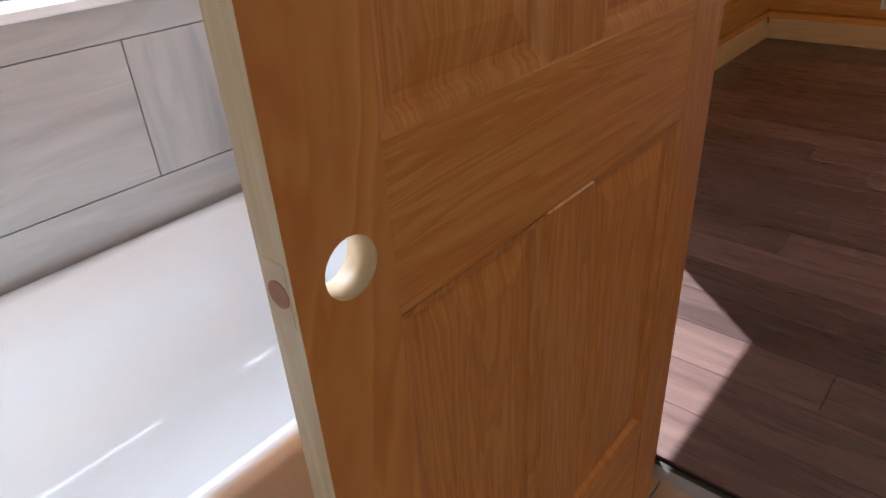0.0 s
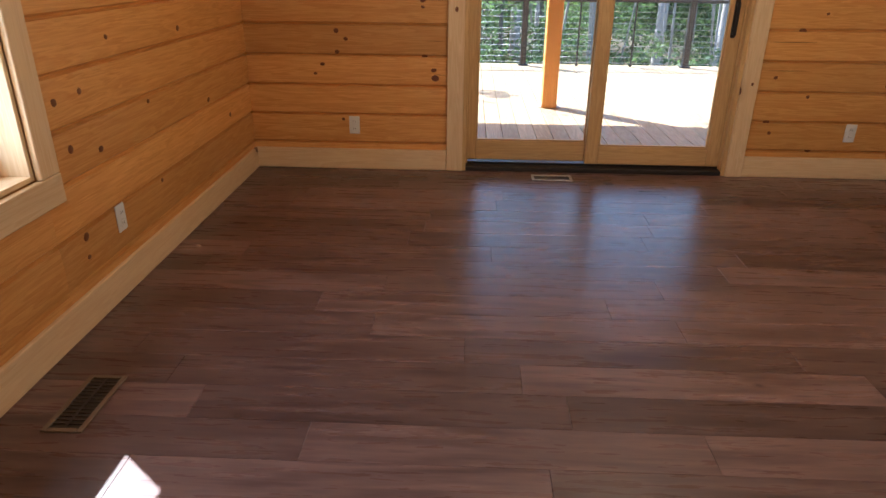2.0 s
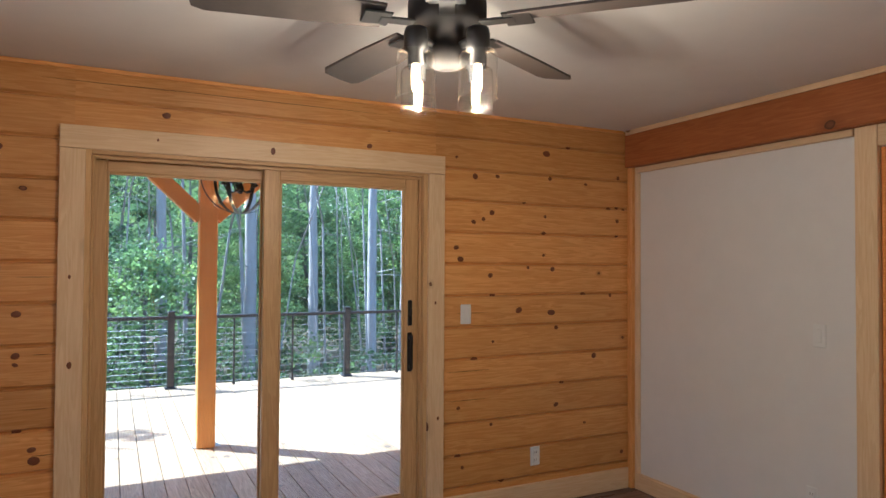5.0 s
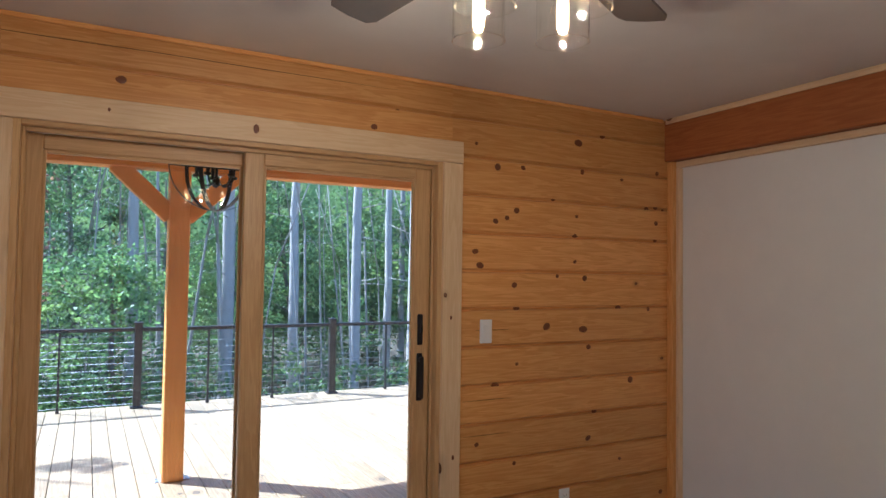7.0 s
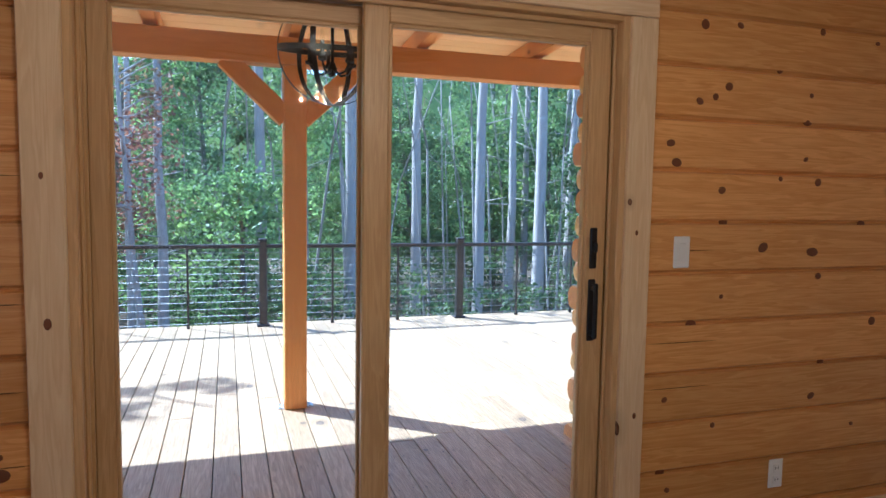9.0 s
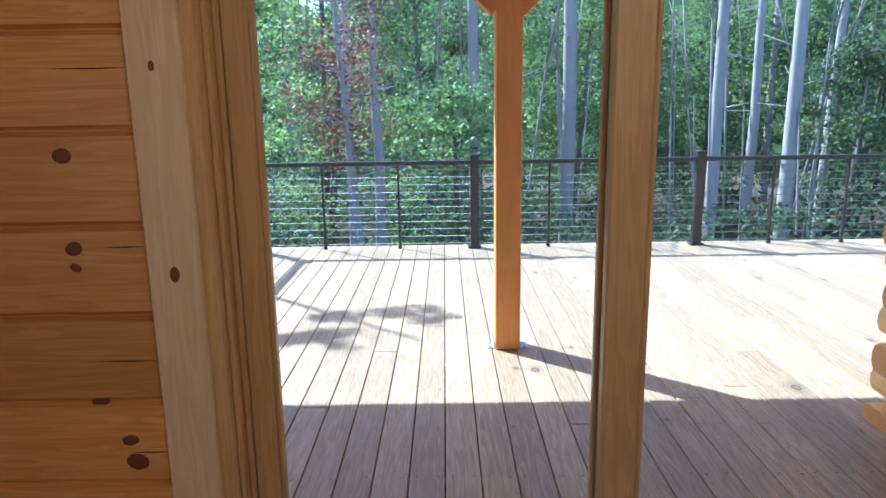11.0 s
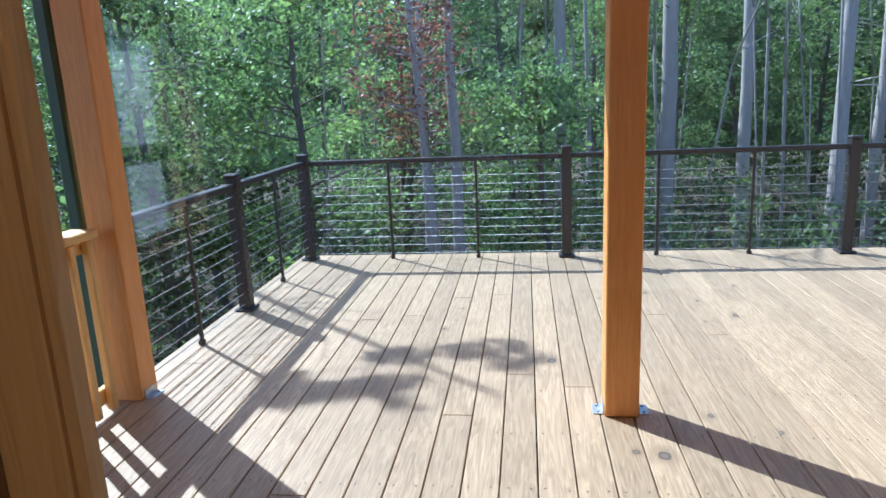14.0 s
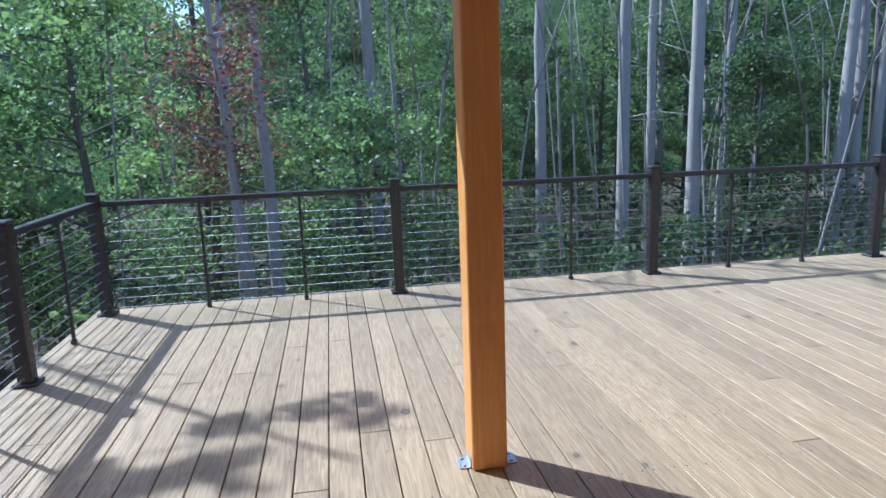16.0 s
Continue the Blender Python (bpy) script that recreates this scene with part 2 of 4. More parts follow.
def mesh_from(name, bm, mats, smooth=False):
    me = bpy.data.meshes.new(name)
    bm.to_mesh(me)
    bm.free()
    for m in mats if isinstance(mats, (list, tuple)) else [mats]:
        me.materials.append(m)
    if smooth:
        for p in me.polygons:
            p.use_smooth = True
    return me


def add_box(bm, lo, hi, bevel=0.0, mat=0):
    """A box from corner to corner, its edges chamfered."""
    r = bmesh.ops.create_cube(bm, size=1.0)
    vs = r["verts"]
    for v in vs:
        v.co = Vector([(lo[i] + hi[i]) / 2 + v.co[i] * (hi[i] - lo[i]) for i in range(3)])
    faces = {f for v in vs for f in v.link_faces}
    for f in faces:
        f.material_index = mat
    if bevel:
        edges = list({e for v in vs for e in v.link_edges})
        for f in bmesh.ops.bevel(bm, geom=edges, offset=bevel, segments=1, affect="EDGES", clamp_overlap=True)["faces"]:
            f.material_index = mat


def add_rod(bm, a, b, r0, r1=None, n=10, mat=0, caps=True):
    """A tapered rod from a to b."""
    a, b = Vector(a), Vector(b)
    d = b - a
    m = Matrix.Translation((a + b) / 2) @ d.to_track_quat("Z", "Y").to_matrix().to_4x4()
    r = bmesh.ops.create_cone(bm, cap_ends=caps, segments=n, radius1=r0, radius2=r0 if r1 is None else r1, depth=d.length, matrix=m)
    for f in {f for v in r["verts"] for f in v.link_faces}:
        f.material_index = mat
        f.smooth = len(f.verts) == 4


def lathe(bm, profile, n=20, mat=0, centre=(0, 0, 0), cap=False):
    """Turns (radius, z) pairs round the z axis."""
    rings = []
    for r, z in profile:
        rings.append([bm.verts.new((centre[0] + r * math.cos(2 * math.pi * k / n), centre[1] + r * math.sin(2 * math.pi * k / n), centre[2] + z)) for k in range(n)])
    for p, q in zip(rings, rings[1:]):
        for k in range(n):
            f = bm.faces.new((p[k], p[(k + 1) % n], q[(k + 1) % n], q[k]))
            f.material_index, f.smooth = mat, True
    if cap:
        for ring in (rings[0], rings[-1]):
            bm.faces.new(ring).material_index = mat


def boxes(name, parts, mat, bevel=0.0, parent=None):
    """One object out of several boxes given by their corners."""
    bm = bmesh.new()
    for lo, hi in parts:
        add_box(bm, lo, hi, bevel)
    ob = new(name, mesh_from(name, bm, mat))
    ob.parent = parent
    return ob


def board(name, length, width, thick, mat, m, parent=None, bevel=0.004):
    """A board: its length along its own x, its width along z, its thickness along y. Alike boards share one mesh."""
    key = (round(length, 3), round(width, 3), round(thick, 3), mat.name, bevel)
    if key not in CACHE:
        bm = bmesh.new()
        add_box(bm, (-length / 2, -thick / 2, -width / 2), (length / 2, thick / 2, width / 2), bevel)
        CACHE[key] = mesh_from(name, bm, mat)
    ob = new(name, CACHE[key])
    ob.parent = parent
    ob.matrix_basis = m
    return ob


def span(name, lo, hi, mat, parent=None, bevel=0.004):
    """A board that fills the box from lo to hi, with its grain along the longest side."""
    size = [hi[i] - lo[i] for i in range(3)]
    mid = [(hi[i] + lo[i]) / 2 for i in range(3)]
    axis = size.index(max(size))
    if axis == 0:
        return board(name, size[0], size[2], size[1], mat, pose(*mid), parent, bevel)
    if axis == 1:
        return board(name, size[1], size[2], size[0], mat, pose(*mid, 0, 0, 90), parent, bevel)
    return board(name, size[2], size[0], size[1], mat, pose(*mid, 0, -90, 0), parent, bevel)


def empty(name, x=0, y=0, z=0):
    ob = new(name)
    ob.matrix_basis = pose(x, y, z)
    return ob


def structure(ob, label, category="wall"):
    return tagged(ob, label, category, kind="structure")

# ---- house: shell ----
FLOOR_Y, NORTH, WEST, EAST, TOP, DECK_Z = 1.12, 5.12, -1.44, 3.34, 2.46, -0.07
COURSE, SEAM = 0.193, 0.180

wall_north = structure(boxes("wall_north", [
    ((WEST - 0.2, NORTH + 0.02, -0.3), (-0.02, 5.32, TOP)), ((1.78, NORTH + 0.02, -0.3), (EAST + 0.2, 5.32, TOP)),
    ((-0.02, NORTH + 0.02, 2.07), (1.78, 5.32, TOP)), ((-0.02, NORTH + 0.02, -0.3), (1.78, 5.32, -0.012))], PINE),
    "knotty pine log-siding wall with a sliding glass door")
WIN_Y0, WIN_Y1, WIN_Z0, WIN_Z1 = 1.98, 2.785, 0.636, 1.80
wall_west = structure(boxes("wall_west", [
    ((WEST - 0.22, FLOOR_Y - 0.11, -0.3), (WEST - 0.02, WIN_Y0, TOP)), ((WEST - 0.22, WIN_Y1, -0.3), (WEST - 0.02, NORTH + 0.018, TOP)),
    ((WEST - 0.22, WIN_Y0, -0.3), (WEST - 0.02, WIN_Y1, WIN_Z0)), ((WEST - 0.22, WIN_Y0, WIN_Z1), (WEST - 0.02, WIN_Y1, TOP))], PINE),
    "knotty pine log-siding wall with one window")
wall_east = structure(boxes("wall_east", [((EAST + 0.03, FLOOR_Y - 0.11, -0.3), (EAST + 0.2, NORTH + 0.018, TOP))], DRYWALL), "white painted wall framed in pine under a timber")
wall_south = structure(boxes("wall_south", [
    ((-1.64, 1.01, -0.3), (-0.403, FLOOR_Y, TOP)), ((0.47, 1.01, -0.3), (EAST + 0.03, FLOOR_Y, TOP)), ((-0.403, 1.01, 2.06), (0.47, FLOOR_Y, TOP))], DRYWALL),
    "white partition wall between bedroom and bathroom")
ceiling = structure(boxes("ceiling", [((-1.9, -1.6, TOP), (EAST + 0.2, 5.32, TOP + 0.12))], CEILING), "flat white painted ceiling", "ceiling")
house_roof = structure(boxes("house_roof", [((-2.2, -2.0, TOP + 0.45), (9.0, 5.4, TOP + 0.6))], ROOFING), "dark flat roof over the house", "roof")
floor = structure(boxes("floor", [((WEST - 0.02, FLOOR_Y - 0.02, -0.3), (EAST + 0.03, 5.14, -0.010))], DARK), "dark brown vinyl plank floor with a soft sheen", "floor")
# bathroom
bath_floor = structure(boxes("bath_floor", [((-1.64, -1.4, -0.3), (1.2, FLOOR_Y - 0.021, -0.008))], GROUT), "tan square floor tiles in the bathroom", "floor")
wall_bath_west = structure(boxes("wall_bath_west", [
    ((-1.80, -1.4, -0.3), (-1.58, 0.0, TOP)), ((-1.80, 0.95, -0.3), (-1.58, 1.01, TOP)), ((-1.80, 0.0, -0.3), (-1.58, 0.95, 1.03)), ((-1.80, 0.0, 1.95), (-1.58, 0.95, TOP))], GROUT),
    "grey large-format tiled bathroom wall with a window")
wall_bath_south = structure(boxes("wall_bath_south", [((-1.80, -1.6, -0.3), (1.4, -1.4, TOP))], DRYWALL), "white painted bathroom wall")
wall_bath_east = structure(boxes("wall_bath_east", [((1.2, -1.4, -0.3), (1.4, 1.01, TOP))], DRYWALL), "white painted bathroom wall")


def courses(parent, x0, x1, z0, z1, matrix, seed):
    """Siding courses between two heights; matrix takes the strip's x, depth and height into the room."""
    rng = random.Random(seed)
    k = 0
    z = SEAM - COURSE
    while z < z1 - 0.01:
        lo, hi = max(z, z0), min(z + COURSE, z1)
        if hi - lo > 0.015:
            cuts = [x0, x1]
            if x1 - x0 > 2.6:
                cuts = [x0, x0 + (x1 - x0) * rng.uniform(0.25, 0.75), x1]
            for a, b in zip(cuts, cuts[1:]):
                log_course(parent, b - a, hi - lo, matrix @ pose((a + b) / 2, 0, (lo + hi) / 2))
        z += COURSE
        k += 1


def log_course(parent, length, height, m):
    """One siding board: a slightly rounded face with a rebate at each seam."""
    key = ("course", round(length, 3), round(height, 3))
    if key not in CACHE:
        bm = bmesh.new()
        h = height / 2
        prof = ((0.0, -h), (-0.006, -h), (-0.0065, -h + 0.003), (-0.019, -h + 0.012), (-0.0215, 0.0), (-0.019, h - 0.010), (-0.001, h - 0.004), (0.0, h))
        ends = [[bm.verts.new((x, y, z)) for y, z in prof] for x in (-length / 2, length / 2)]
        for i in range(len(prof) - 1):
            bm.faces.new((ends[0][i], ends[1][i], ends[1][i + 1], ends[0][i + 1]))
        bm.faces.new(ends[0]), bm.faces.new(list(reversed(ends[1])))
        bmesh.ops.recalc_face_normals(bm, faces=bm.faces)
        CACHE[key] = mesh_from("plank", bm, PINE)
    ob = new("plank", CACHE[key])
    ob.parent, ob.matrix_basis = parent, m
    return ob


ON_NORTH = pose(0, NORTH + 0.02, 0)
ON_WEST = pose(WEST - 0.02, 0, 0, 0, 0, 90)
courses(wall_north, WEST, -0.06, 0.0, TOP, ON_NORTH, 1)
courses(wall_north, 1.83, EAST, 0.0, TOP, ON_NORTH, 2)
courses(wall_north, -0.06, 1.83, 2.12, TOP, ON_NORTH, 3)
courses(wall_west, FLOOR_Y, WIN_Y0 - 0.04, 0.0, TOP, ON_WEST, 4)
courses(wall_west, WIN_Y1 + 0.04, NORTH, 0.0, TOP, ON_WEST, 5)
courses(wall_west, WIN_Y0 - 0.04, WIN_Y1 + 0.04, 0.0, WIN_Z0 - 0.04, ON_WEST, 6)
courses(wall_west, WIN_Y0 - 0.04, WIN_Y1 + 0.04, WIN_Z1 + 0.04, TOP, ON_WEST, 7)

# knots that show in the boards: along the wall, height
KNOTS_EAST = ((3.23, 2.13), (2.95, 2.07), (2.63, 2.25), (2.46, 1.93), (2.62, 1.84), (2.61, 1.74), (3.22, 1.93), (3.22, 1.83), (3.22, 1.73), (3.15, 1.91), (2.68, 1.5), (2.49, 1.51),
              (2.21, 1.46), (3.16, 1.32), (2.93, 1.33), (2.42, 1.24), (2.67, 1.22), (2.71, 1.12), (2.23, 1.34), (2.1, 0.94), (2.23, 1.05), (3.02, 0.92), (2.76, 0.76), (2.71, 0.62),
              (1.99, 0.66), (2.22, 0.54), (2.94, 0.48), (1.99, 0.37), (2.02, 0.3), (2.3, 0.19), (2.1, 2.07), (2.26, 2.08), (1.97, 2.18), (2.09, 1.79), (2.16, 1.81), (2.22, 1.85),
              (1.97, 1.63), (2.0, 1.56), (2.61, 1.59), (2.81, 2.31), (3.28, 1.91), (3.26, 0.25), (2.66, 2.09))
KNOTS_MIDDLE = ((-0.65, 1.65), (-0.64, 1.55), (-1.01, 1.52), (-1.04, 1.45), (-1.1, 1.37), (-1.11, 1.17), (-0.84, 0.91), (-0.78, 0.86), (-0.99, 0.64), (-0.94, 0.7), (-0.21, 0.67), (-0.2, 0.62),
                (-0.27, 0.76), (-0.28, 1.1), (-0.28, 1.06), (-0.28, 1.29), (-0.36, 2.05), (-0.78, 1.8), (-0.82, 0.34), (-1.15, 1.26), (-0.84, 0.78), (-0.51, 2.27), (-0.51, 2.11), (-0.55, 2.18),
                (0.34, 2.26), (-0.37, 2.05), (1.53, 2.29), (1.41, 2.2), (0.33, 2.26))
KNOTS_WEST = ((2.98, 0.86), (3.68, 0.73), (3.22, 0.63), (3.02, 0.68), (3.69, 0.35), (3.0, 0.34), (2.99, 0.26), (3.41, 1.04), (4.11, 1.01), (3.15, 0.87), (4.39, 0.6), (4.7, 0.45), (4.55, 1.3), (3.3, 1.5), (4.2, 1.62))
BIG = {(2.63, 2.25), (2.67, 1.22), (2.1, 0.94), (2.42, 1.24), (-0.65, 1.65)}
bm = bmesh.new()
bmesh.ops.create_icosphere(bm, subdivisions=2, radius=1.0)
KNOT_MESH = mesh_from("knot", bm, KNOT, True)
knot_rng = random.Random(9)
for wall, matrix, spots in ((wall_north, ON_NORTH, KNOTS_EAST), (wall_north, ON_NORTH, KNOTS_MIDDLE), (wall_west, ON_WEST, KNOTS_WEST)):
    for u, z in spots:
        r = 0.027 if (u, z) in BIG else knot_rng.uniform(0.011, 0.022)
        off = (z - SEAM) % COURSE / COURSE - 0.5
        depth = 0.0212 - 0.010 * max(0.0, abs(off) * 2 - 0.75) / 0.25
        ob = new("knot", KNOT_MESH)
        ob.parent = wall
        ob.matrix_basis = matrix @ pose(u, -depth + 0.0015, z, 0, knot_rng.uniform(-25, 25), 0) @ Matrix.Diagonal((r * knot_rng.uniform(0.9, 1.25), 0.0032, r * knot_rng.uniform(0.75, 1.0), 1))

# drying checks in the boards: from, to, height
for u0, u1, z in ((-0.22, -0.13, 1.103), (-0.26, -0.13, 0.855), (-0.29, -0.12, 1.459), (-0.21, -0.12, 0.642), (-0.23, 0.43, 2.386), (0.05, 1.53, 2.389), (1.9, 2.22, 0.879), (1.97, 2.19, 1.231), (1.91, 2.19, 0.703)):
    bm = bmesh.new()
    h = (u1 - u0) / 2
    rim = [bm.verts.new((x * h, -0.0009, s)) for x, s in ((-1, 0), (-0.5, -0.0012), (0.1, -0.0018), (0.6, -0.0008), (1, 0.0004), (0.5, 0.0010), (-0.1, 0.0012), (-0.6, 0.0009))]
    bm.faces.new(rim)
    back = bmesh.ops.extrude_face_region(bm, geom=bm.faces[:])["geom"]
    bmesh.ops.translate(bm, verts=[g for g in back if isinstance(g, bmesh.types.BMVert)], vec=(0, 0.004, 0))
    off = (z - SEAM) % COURSE / COURSE - 0.5
    depth = 0.0212 - 0.0025 * (2 * abs(off)) ** 1.2
    ob = new("check", mesh_from("check", bm, KNOT_DARK))
    ob.parent, ob.matrix_basis = wall_north, ON_NORTH @ pose((u0 + u1) / 2, -depth, z)

# trims, beam, right-hand wall
baseboard = structure(empty("baseboard"), "pale knotty pine baseboard along the log walls", "baseboard")
span("board", (WEST, NORTH - 0.020, 0.0), (-0.122, NORTH, 0.14), TRIM, baseboard)
span("board", (1.882, NORTH - 0.020, 0.0), (EAST - 0.032, NORTH, 0.14), TRIM, baseboard)
span("board", (WEST, FLOOR_Y, 0.0), (WEST + 0.020, NORTH - 0.022, 0.14), TRIM, baseboard)
trim = structure(empty("trim"), "pine trim framing the white wall panel", "trim")
span("corner_post", (EAST - 0.03, NORTH - 0.045, 0.0), (EAST + 0.03, NORTH - 0.001, 2.205), PINE, trim)
span("board", (EAST - 0.008, 3.56, 0.0), (EAST + 0.028, NORTH - 0.047, 0.105), TRIM, trim)
span("board", (EAST - 0.006, NORTH - 0.075, 0.107), (EAST + 0.028, NORTH - 0.047, 2.165), TRIM, trim)
span("board", (EAST - 0.006, 3.56, 2.167), (EAST + 0.028, NORTH - 0.047, 2.203), TRIM, trim)
span("board", (EAST - 0.012, 3.44, 0.0), (EAST + 0.028, 3.548, 2.203), TRIM, trim)
span("board", (EAST - 0.012, 2.50, 2.10), (EAST + 0.028, 3.438, 2.203), TRIM, trim)
span("board", (EAST - 0.012, 2.39, 0.0), (EAST + 0.028, 2.498, 2.203), TRIM, trim)
span("ceiling_beam", (EAST - 0.055, FLOOR_Y, 2.206), (EAST + 0.028, NORTH - 0.001, TOP - 0.003), BEAM, trim, 0.006)
span("board", (EAST - 0.068, FLOOR_Y, TOP - 0.034), (EAST - 0.057, NORTH - 0.024, TOP - 0.003), TRIM, trim, 0.002)
span("board", (WEST, NORTH - 0.014, TOP - 0.022), (EAST - 0.07, NORTH - 0.003, TOP - 0.003), PINE, trim, 0.002)
door_2 = structure(boxes("door_2", [((EAST + 0.012, 2.502, 0.01), (EAST + 0.027, 3.436, 2.096))], DOORWOOD, 0.003), "closed pine door in the white wall", "door")


def casing(name, label, mat_boards, parent=None):
    ob = structure(empty(name), label, "trim")
    for lo, hi in mat_boards:
        span("board", lo, hi, TRIM, ob, 0.003)
    return ob


door_casing = casing("trim_door", "pale pine casing round the sliding glass door", [
    ((-0.12, NORTH - 0.028, 0.0), (-0.012, NORTH, 2.062)), ((1.772, NORTH - 0.028, 0.0), (1.88, NORTH, 2.062)),
    ((-0.12, NORTH - 0.030, 2.064), (1.88, NORTH, 2.172))])
for u, z, r in ((-0.07, 1.46, 0.010), (-0.065, 1.05, 0.017), (0.86, 2.12, 0.020), (1.84, 0.62, 0.012), (1.82, 1.30, 0.010), (0.30, 2.13, 0.008)):
    ob = new("knot", KNOT_MESH)
    ob.parent = door_casing
    ob.matrix_basis = pose(u, NORTH - (0.0285 if z < 2.06 else 0.0305), z) @ Matrix.Diagonal((0.62 * r, 0.002, r, 1))
casing("trim_window", "pale pine casing round the window", [
    ((WEST, WIN_Y0 - 0.11, WIN_Z0 - 0.002), (WEST + 0.024, WIN_Y0 - 0.002, WIN_Z1 + 0.002)), ((WEST, WIN_Y1 + 0.002, WIN_Z0 - 0.002), (WEST + 0.024, WIN_Y1 + 0.11, WIN_Z1 + 0.002)),
    ((WEST, WIN_Y0 - 0.11, WIN_Z0 - 0.11), (WEST + 0.026, WIN_Y1 + 0.11, WIN_Z0 - 0.004)), ((WEST, WIN_Y0 - 0.11, WIN_Z1 + 0.004), (WEST + 0.026, WIN_Y1 + 0.11, WIN_Z1 + 0.11))])

# window in the west wall
window_1 = structure(empty("window_1"), "double-hung window in a deep pine reveal", "window")
for lo, hi in (((WEST - 0.215, WIN_Y0, WIN_Z0), (WEST, WIN_Y0 + 0.018, WIN_Z1)), ((WEST - 0.215, WIN_Y1 - 0.018, WIN_Z0), (WEST, WIN_Y1, WIN_Z1)),
               ((WEST - 0.215, WIN_Y0 + 0.018, WIN_Z0), (WEST, WIN_Y1 - 0.018, WIN_Z0 + 0.018)), ((WEST - 0.215, WIN_Y0 + 0.018, WIN_Z1 - 0.018), (WEST, WIN_Y1 - 0.018, WIN_Z1))):
    span("jamb", lo, hi, TRIM, window_1, 0.002)
for z0, z1, x in ((WIN_Z0 + 0.02, 1.145, WEST - 0.13), (1.135, WIN_Z1 - 0.02, WEST - 0.17)):
    y0, y1 = WIN_Y0 + 0.02, WIN_Y1 - 0.02
    for lo, hi in (((x - 0.018, y0, z0), (x + 0.018, y0 + 0.045, z1)), ((x - 0.018, y1 - 0.045, z0), (x + 0.018, y1, z1)),
                   ((x - 0.017, y0 + 0.045, z0), (x + 0.017, y1 - 0.045, z0 + 0.05)), ((x - 0.017, y0 + 0.045, z1 - 0.05), (x + 0.017, y1 - 0.045, z1))):
        span("sash", lo, hi, FRAME, window_1, 0.003)
    pane = boxes("pane", [((x - 0.003, y0 + 0.045, z0 + 0.05), (x + 0.003, y1 - 0.045, z1 - 0.05))], GLASS, 0, window_1)
    pane.visible_shadow = False

# sliding glass door
door_1 = structure(empty("door_1"), "closed sliding glass door in a pine frame", "sliding door")
for lo, hi in (((-0.02, NORTH - 0.012, 0.0), (0.012, 5.31, 2.07)), ((1.748, NORTH - 0.012, 0.0), (1.78, 5.31, 2.07)), ((0.012, NORTH - 0.012, 2.045), (1.748, 5.31, 2.075))):
    span("jamb", lo, hi, FRAME, door_1, 0.003)
for x in (0.012, 1.736):
    span("stop", (x, 5.148, 0.04), (x + 0.012, 5.162, 2.045), FRAME, door_1, 0.003)
    span("stop", (x, 5.214, 0.04), (x + 0.012, 5.230, 2.045), FRAME, door_1, 0.003)
span("stop", (0.024, 5.148, 2.028), (1.736, 5.162, 2.045), FRAME, door_1, 0.003)
span("threshold", (0.012, NORTH - 0.01, 0.0), (1.748, 5.31, 0.030), DARK, door_1, 0.003)
span("track", (0.012, 5.186, 0.030), (1.748, 5.194, 0.044), BLACK, door_1, 0.001)


def sash(name, x0, x1, yc, z0, z1, stile_l, stile_r, rail, head):
    """A glazed door leaf."""
    leaf = new(name)
    leaf.parent = door_1
    t = 0.019
    for lo, hi in (((x0, yc - t, z0), (x0 + stile_l, yc + t, z1)), ((x1 - stile_r, yc - t, z0), (x1, yc + t, z1)),
                   ((x0 + stile_l, yc - t + 0.002, z0), (x1 - stile_r, yc + t - 0.002, z0 + rail)), ((x0 + stile_l, yc - t + 0.002, z1 - head), (x1 - stile_r, yc + t - 0.002, z1))):
        span("stile", lo, hi, FRAME, leaf, 0.005)
    g = 0.012
    for lo, hi in (((x0 + stile_l, yc - 0.012, z0 + rail), (x0 + stile_l + g, yc + 0.012, z1 - head)), ((x1 - stile_r - g, yc - 0.012, z0 + rail), (x1 - stile_r, yc + 0.012, z1 - head)),
                   ((x0 + stile_l + g, yc - 0.012, z0 + rail), (x1 - stile_r - g, yc + 0.012, z0 + rail + g)), ((x0 + stile_l + g, yc - 0.012, z1 - head - g), (x1 - stile_r - g, yc + 0.012, z1 - head))):
        span("bead", lo, hi, FRAME, leaf, 0.003)
    pane = boxes("pane", [((x0 + stile_l, yc - 0.003, z0 + rail), (x1 - stile_r, yc + 0.003, z1 - head))], GLASS, 0, leaf)
    pane.visible_shadow = False
    return leaf


sash("fixed_leaf", 0.020, 0.900, 5.255, 0.046, 2.04, 0.058, 0.06, 0.135, 0.062)
leaf = sash("sliding_leaf", 0.832, 1.742, 5.190, 0.046, 2.04, 0.085, 0.085, 0.125, 0.062)


def pull(z0, z1, parent):
    bm = bmesh.new()
    add_box(bm, (1.672, 5.162, z0), (1.702, 5.171, z1), 0.004)
    add_box(bm, (1.678, 5.138, z0 + 0.02), (1.695, 5.164, z0 + 0.04), 0.004)
    add_box(bm, (1.678, 5.138, z1 - 0.04), (1.695, 5.164, z1 - 0.02), 0.004)
    add_box(bm, (1.677, 5.128, z0 + 0.012), (1.696, 5.142, z1 - 0.012), 0.006)
    ob = new("handle", mesh_from("handle", bm, BLACK))
    ob.parent = parent
    return tagged(ob, "black metal door pull")


pull(0.895, 1.125, leaf)
bm = bmesh.new()
add_box(bm, (1.674, 5.160, 1.165), (1.702, 5.171, 1.315), 0.004)
add_box(bm, (1.682, 5.140, 1.225), (1.694, 5.162, 1.262), 0.004)
latch = new("latch", mesh_from("latch", bm, BLACK))
latch.parent = leaf

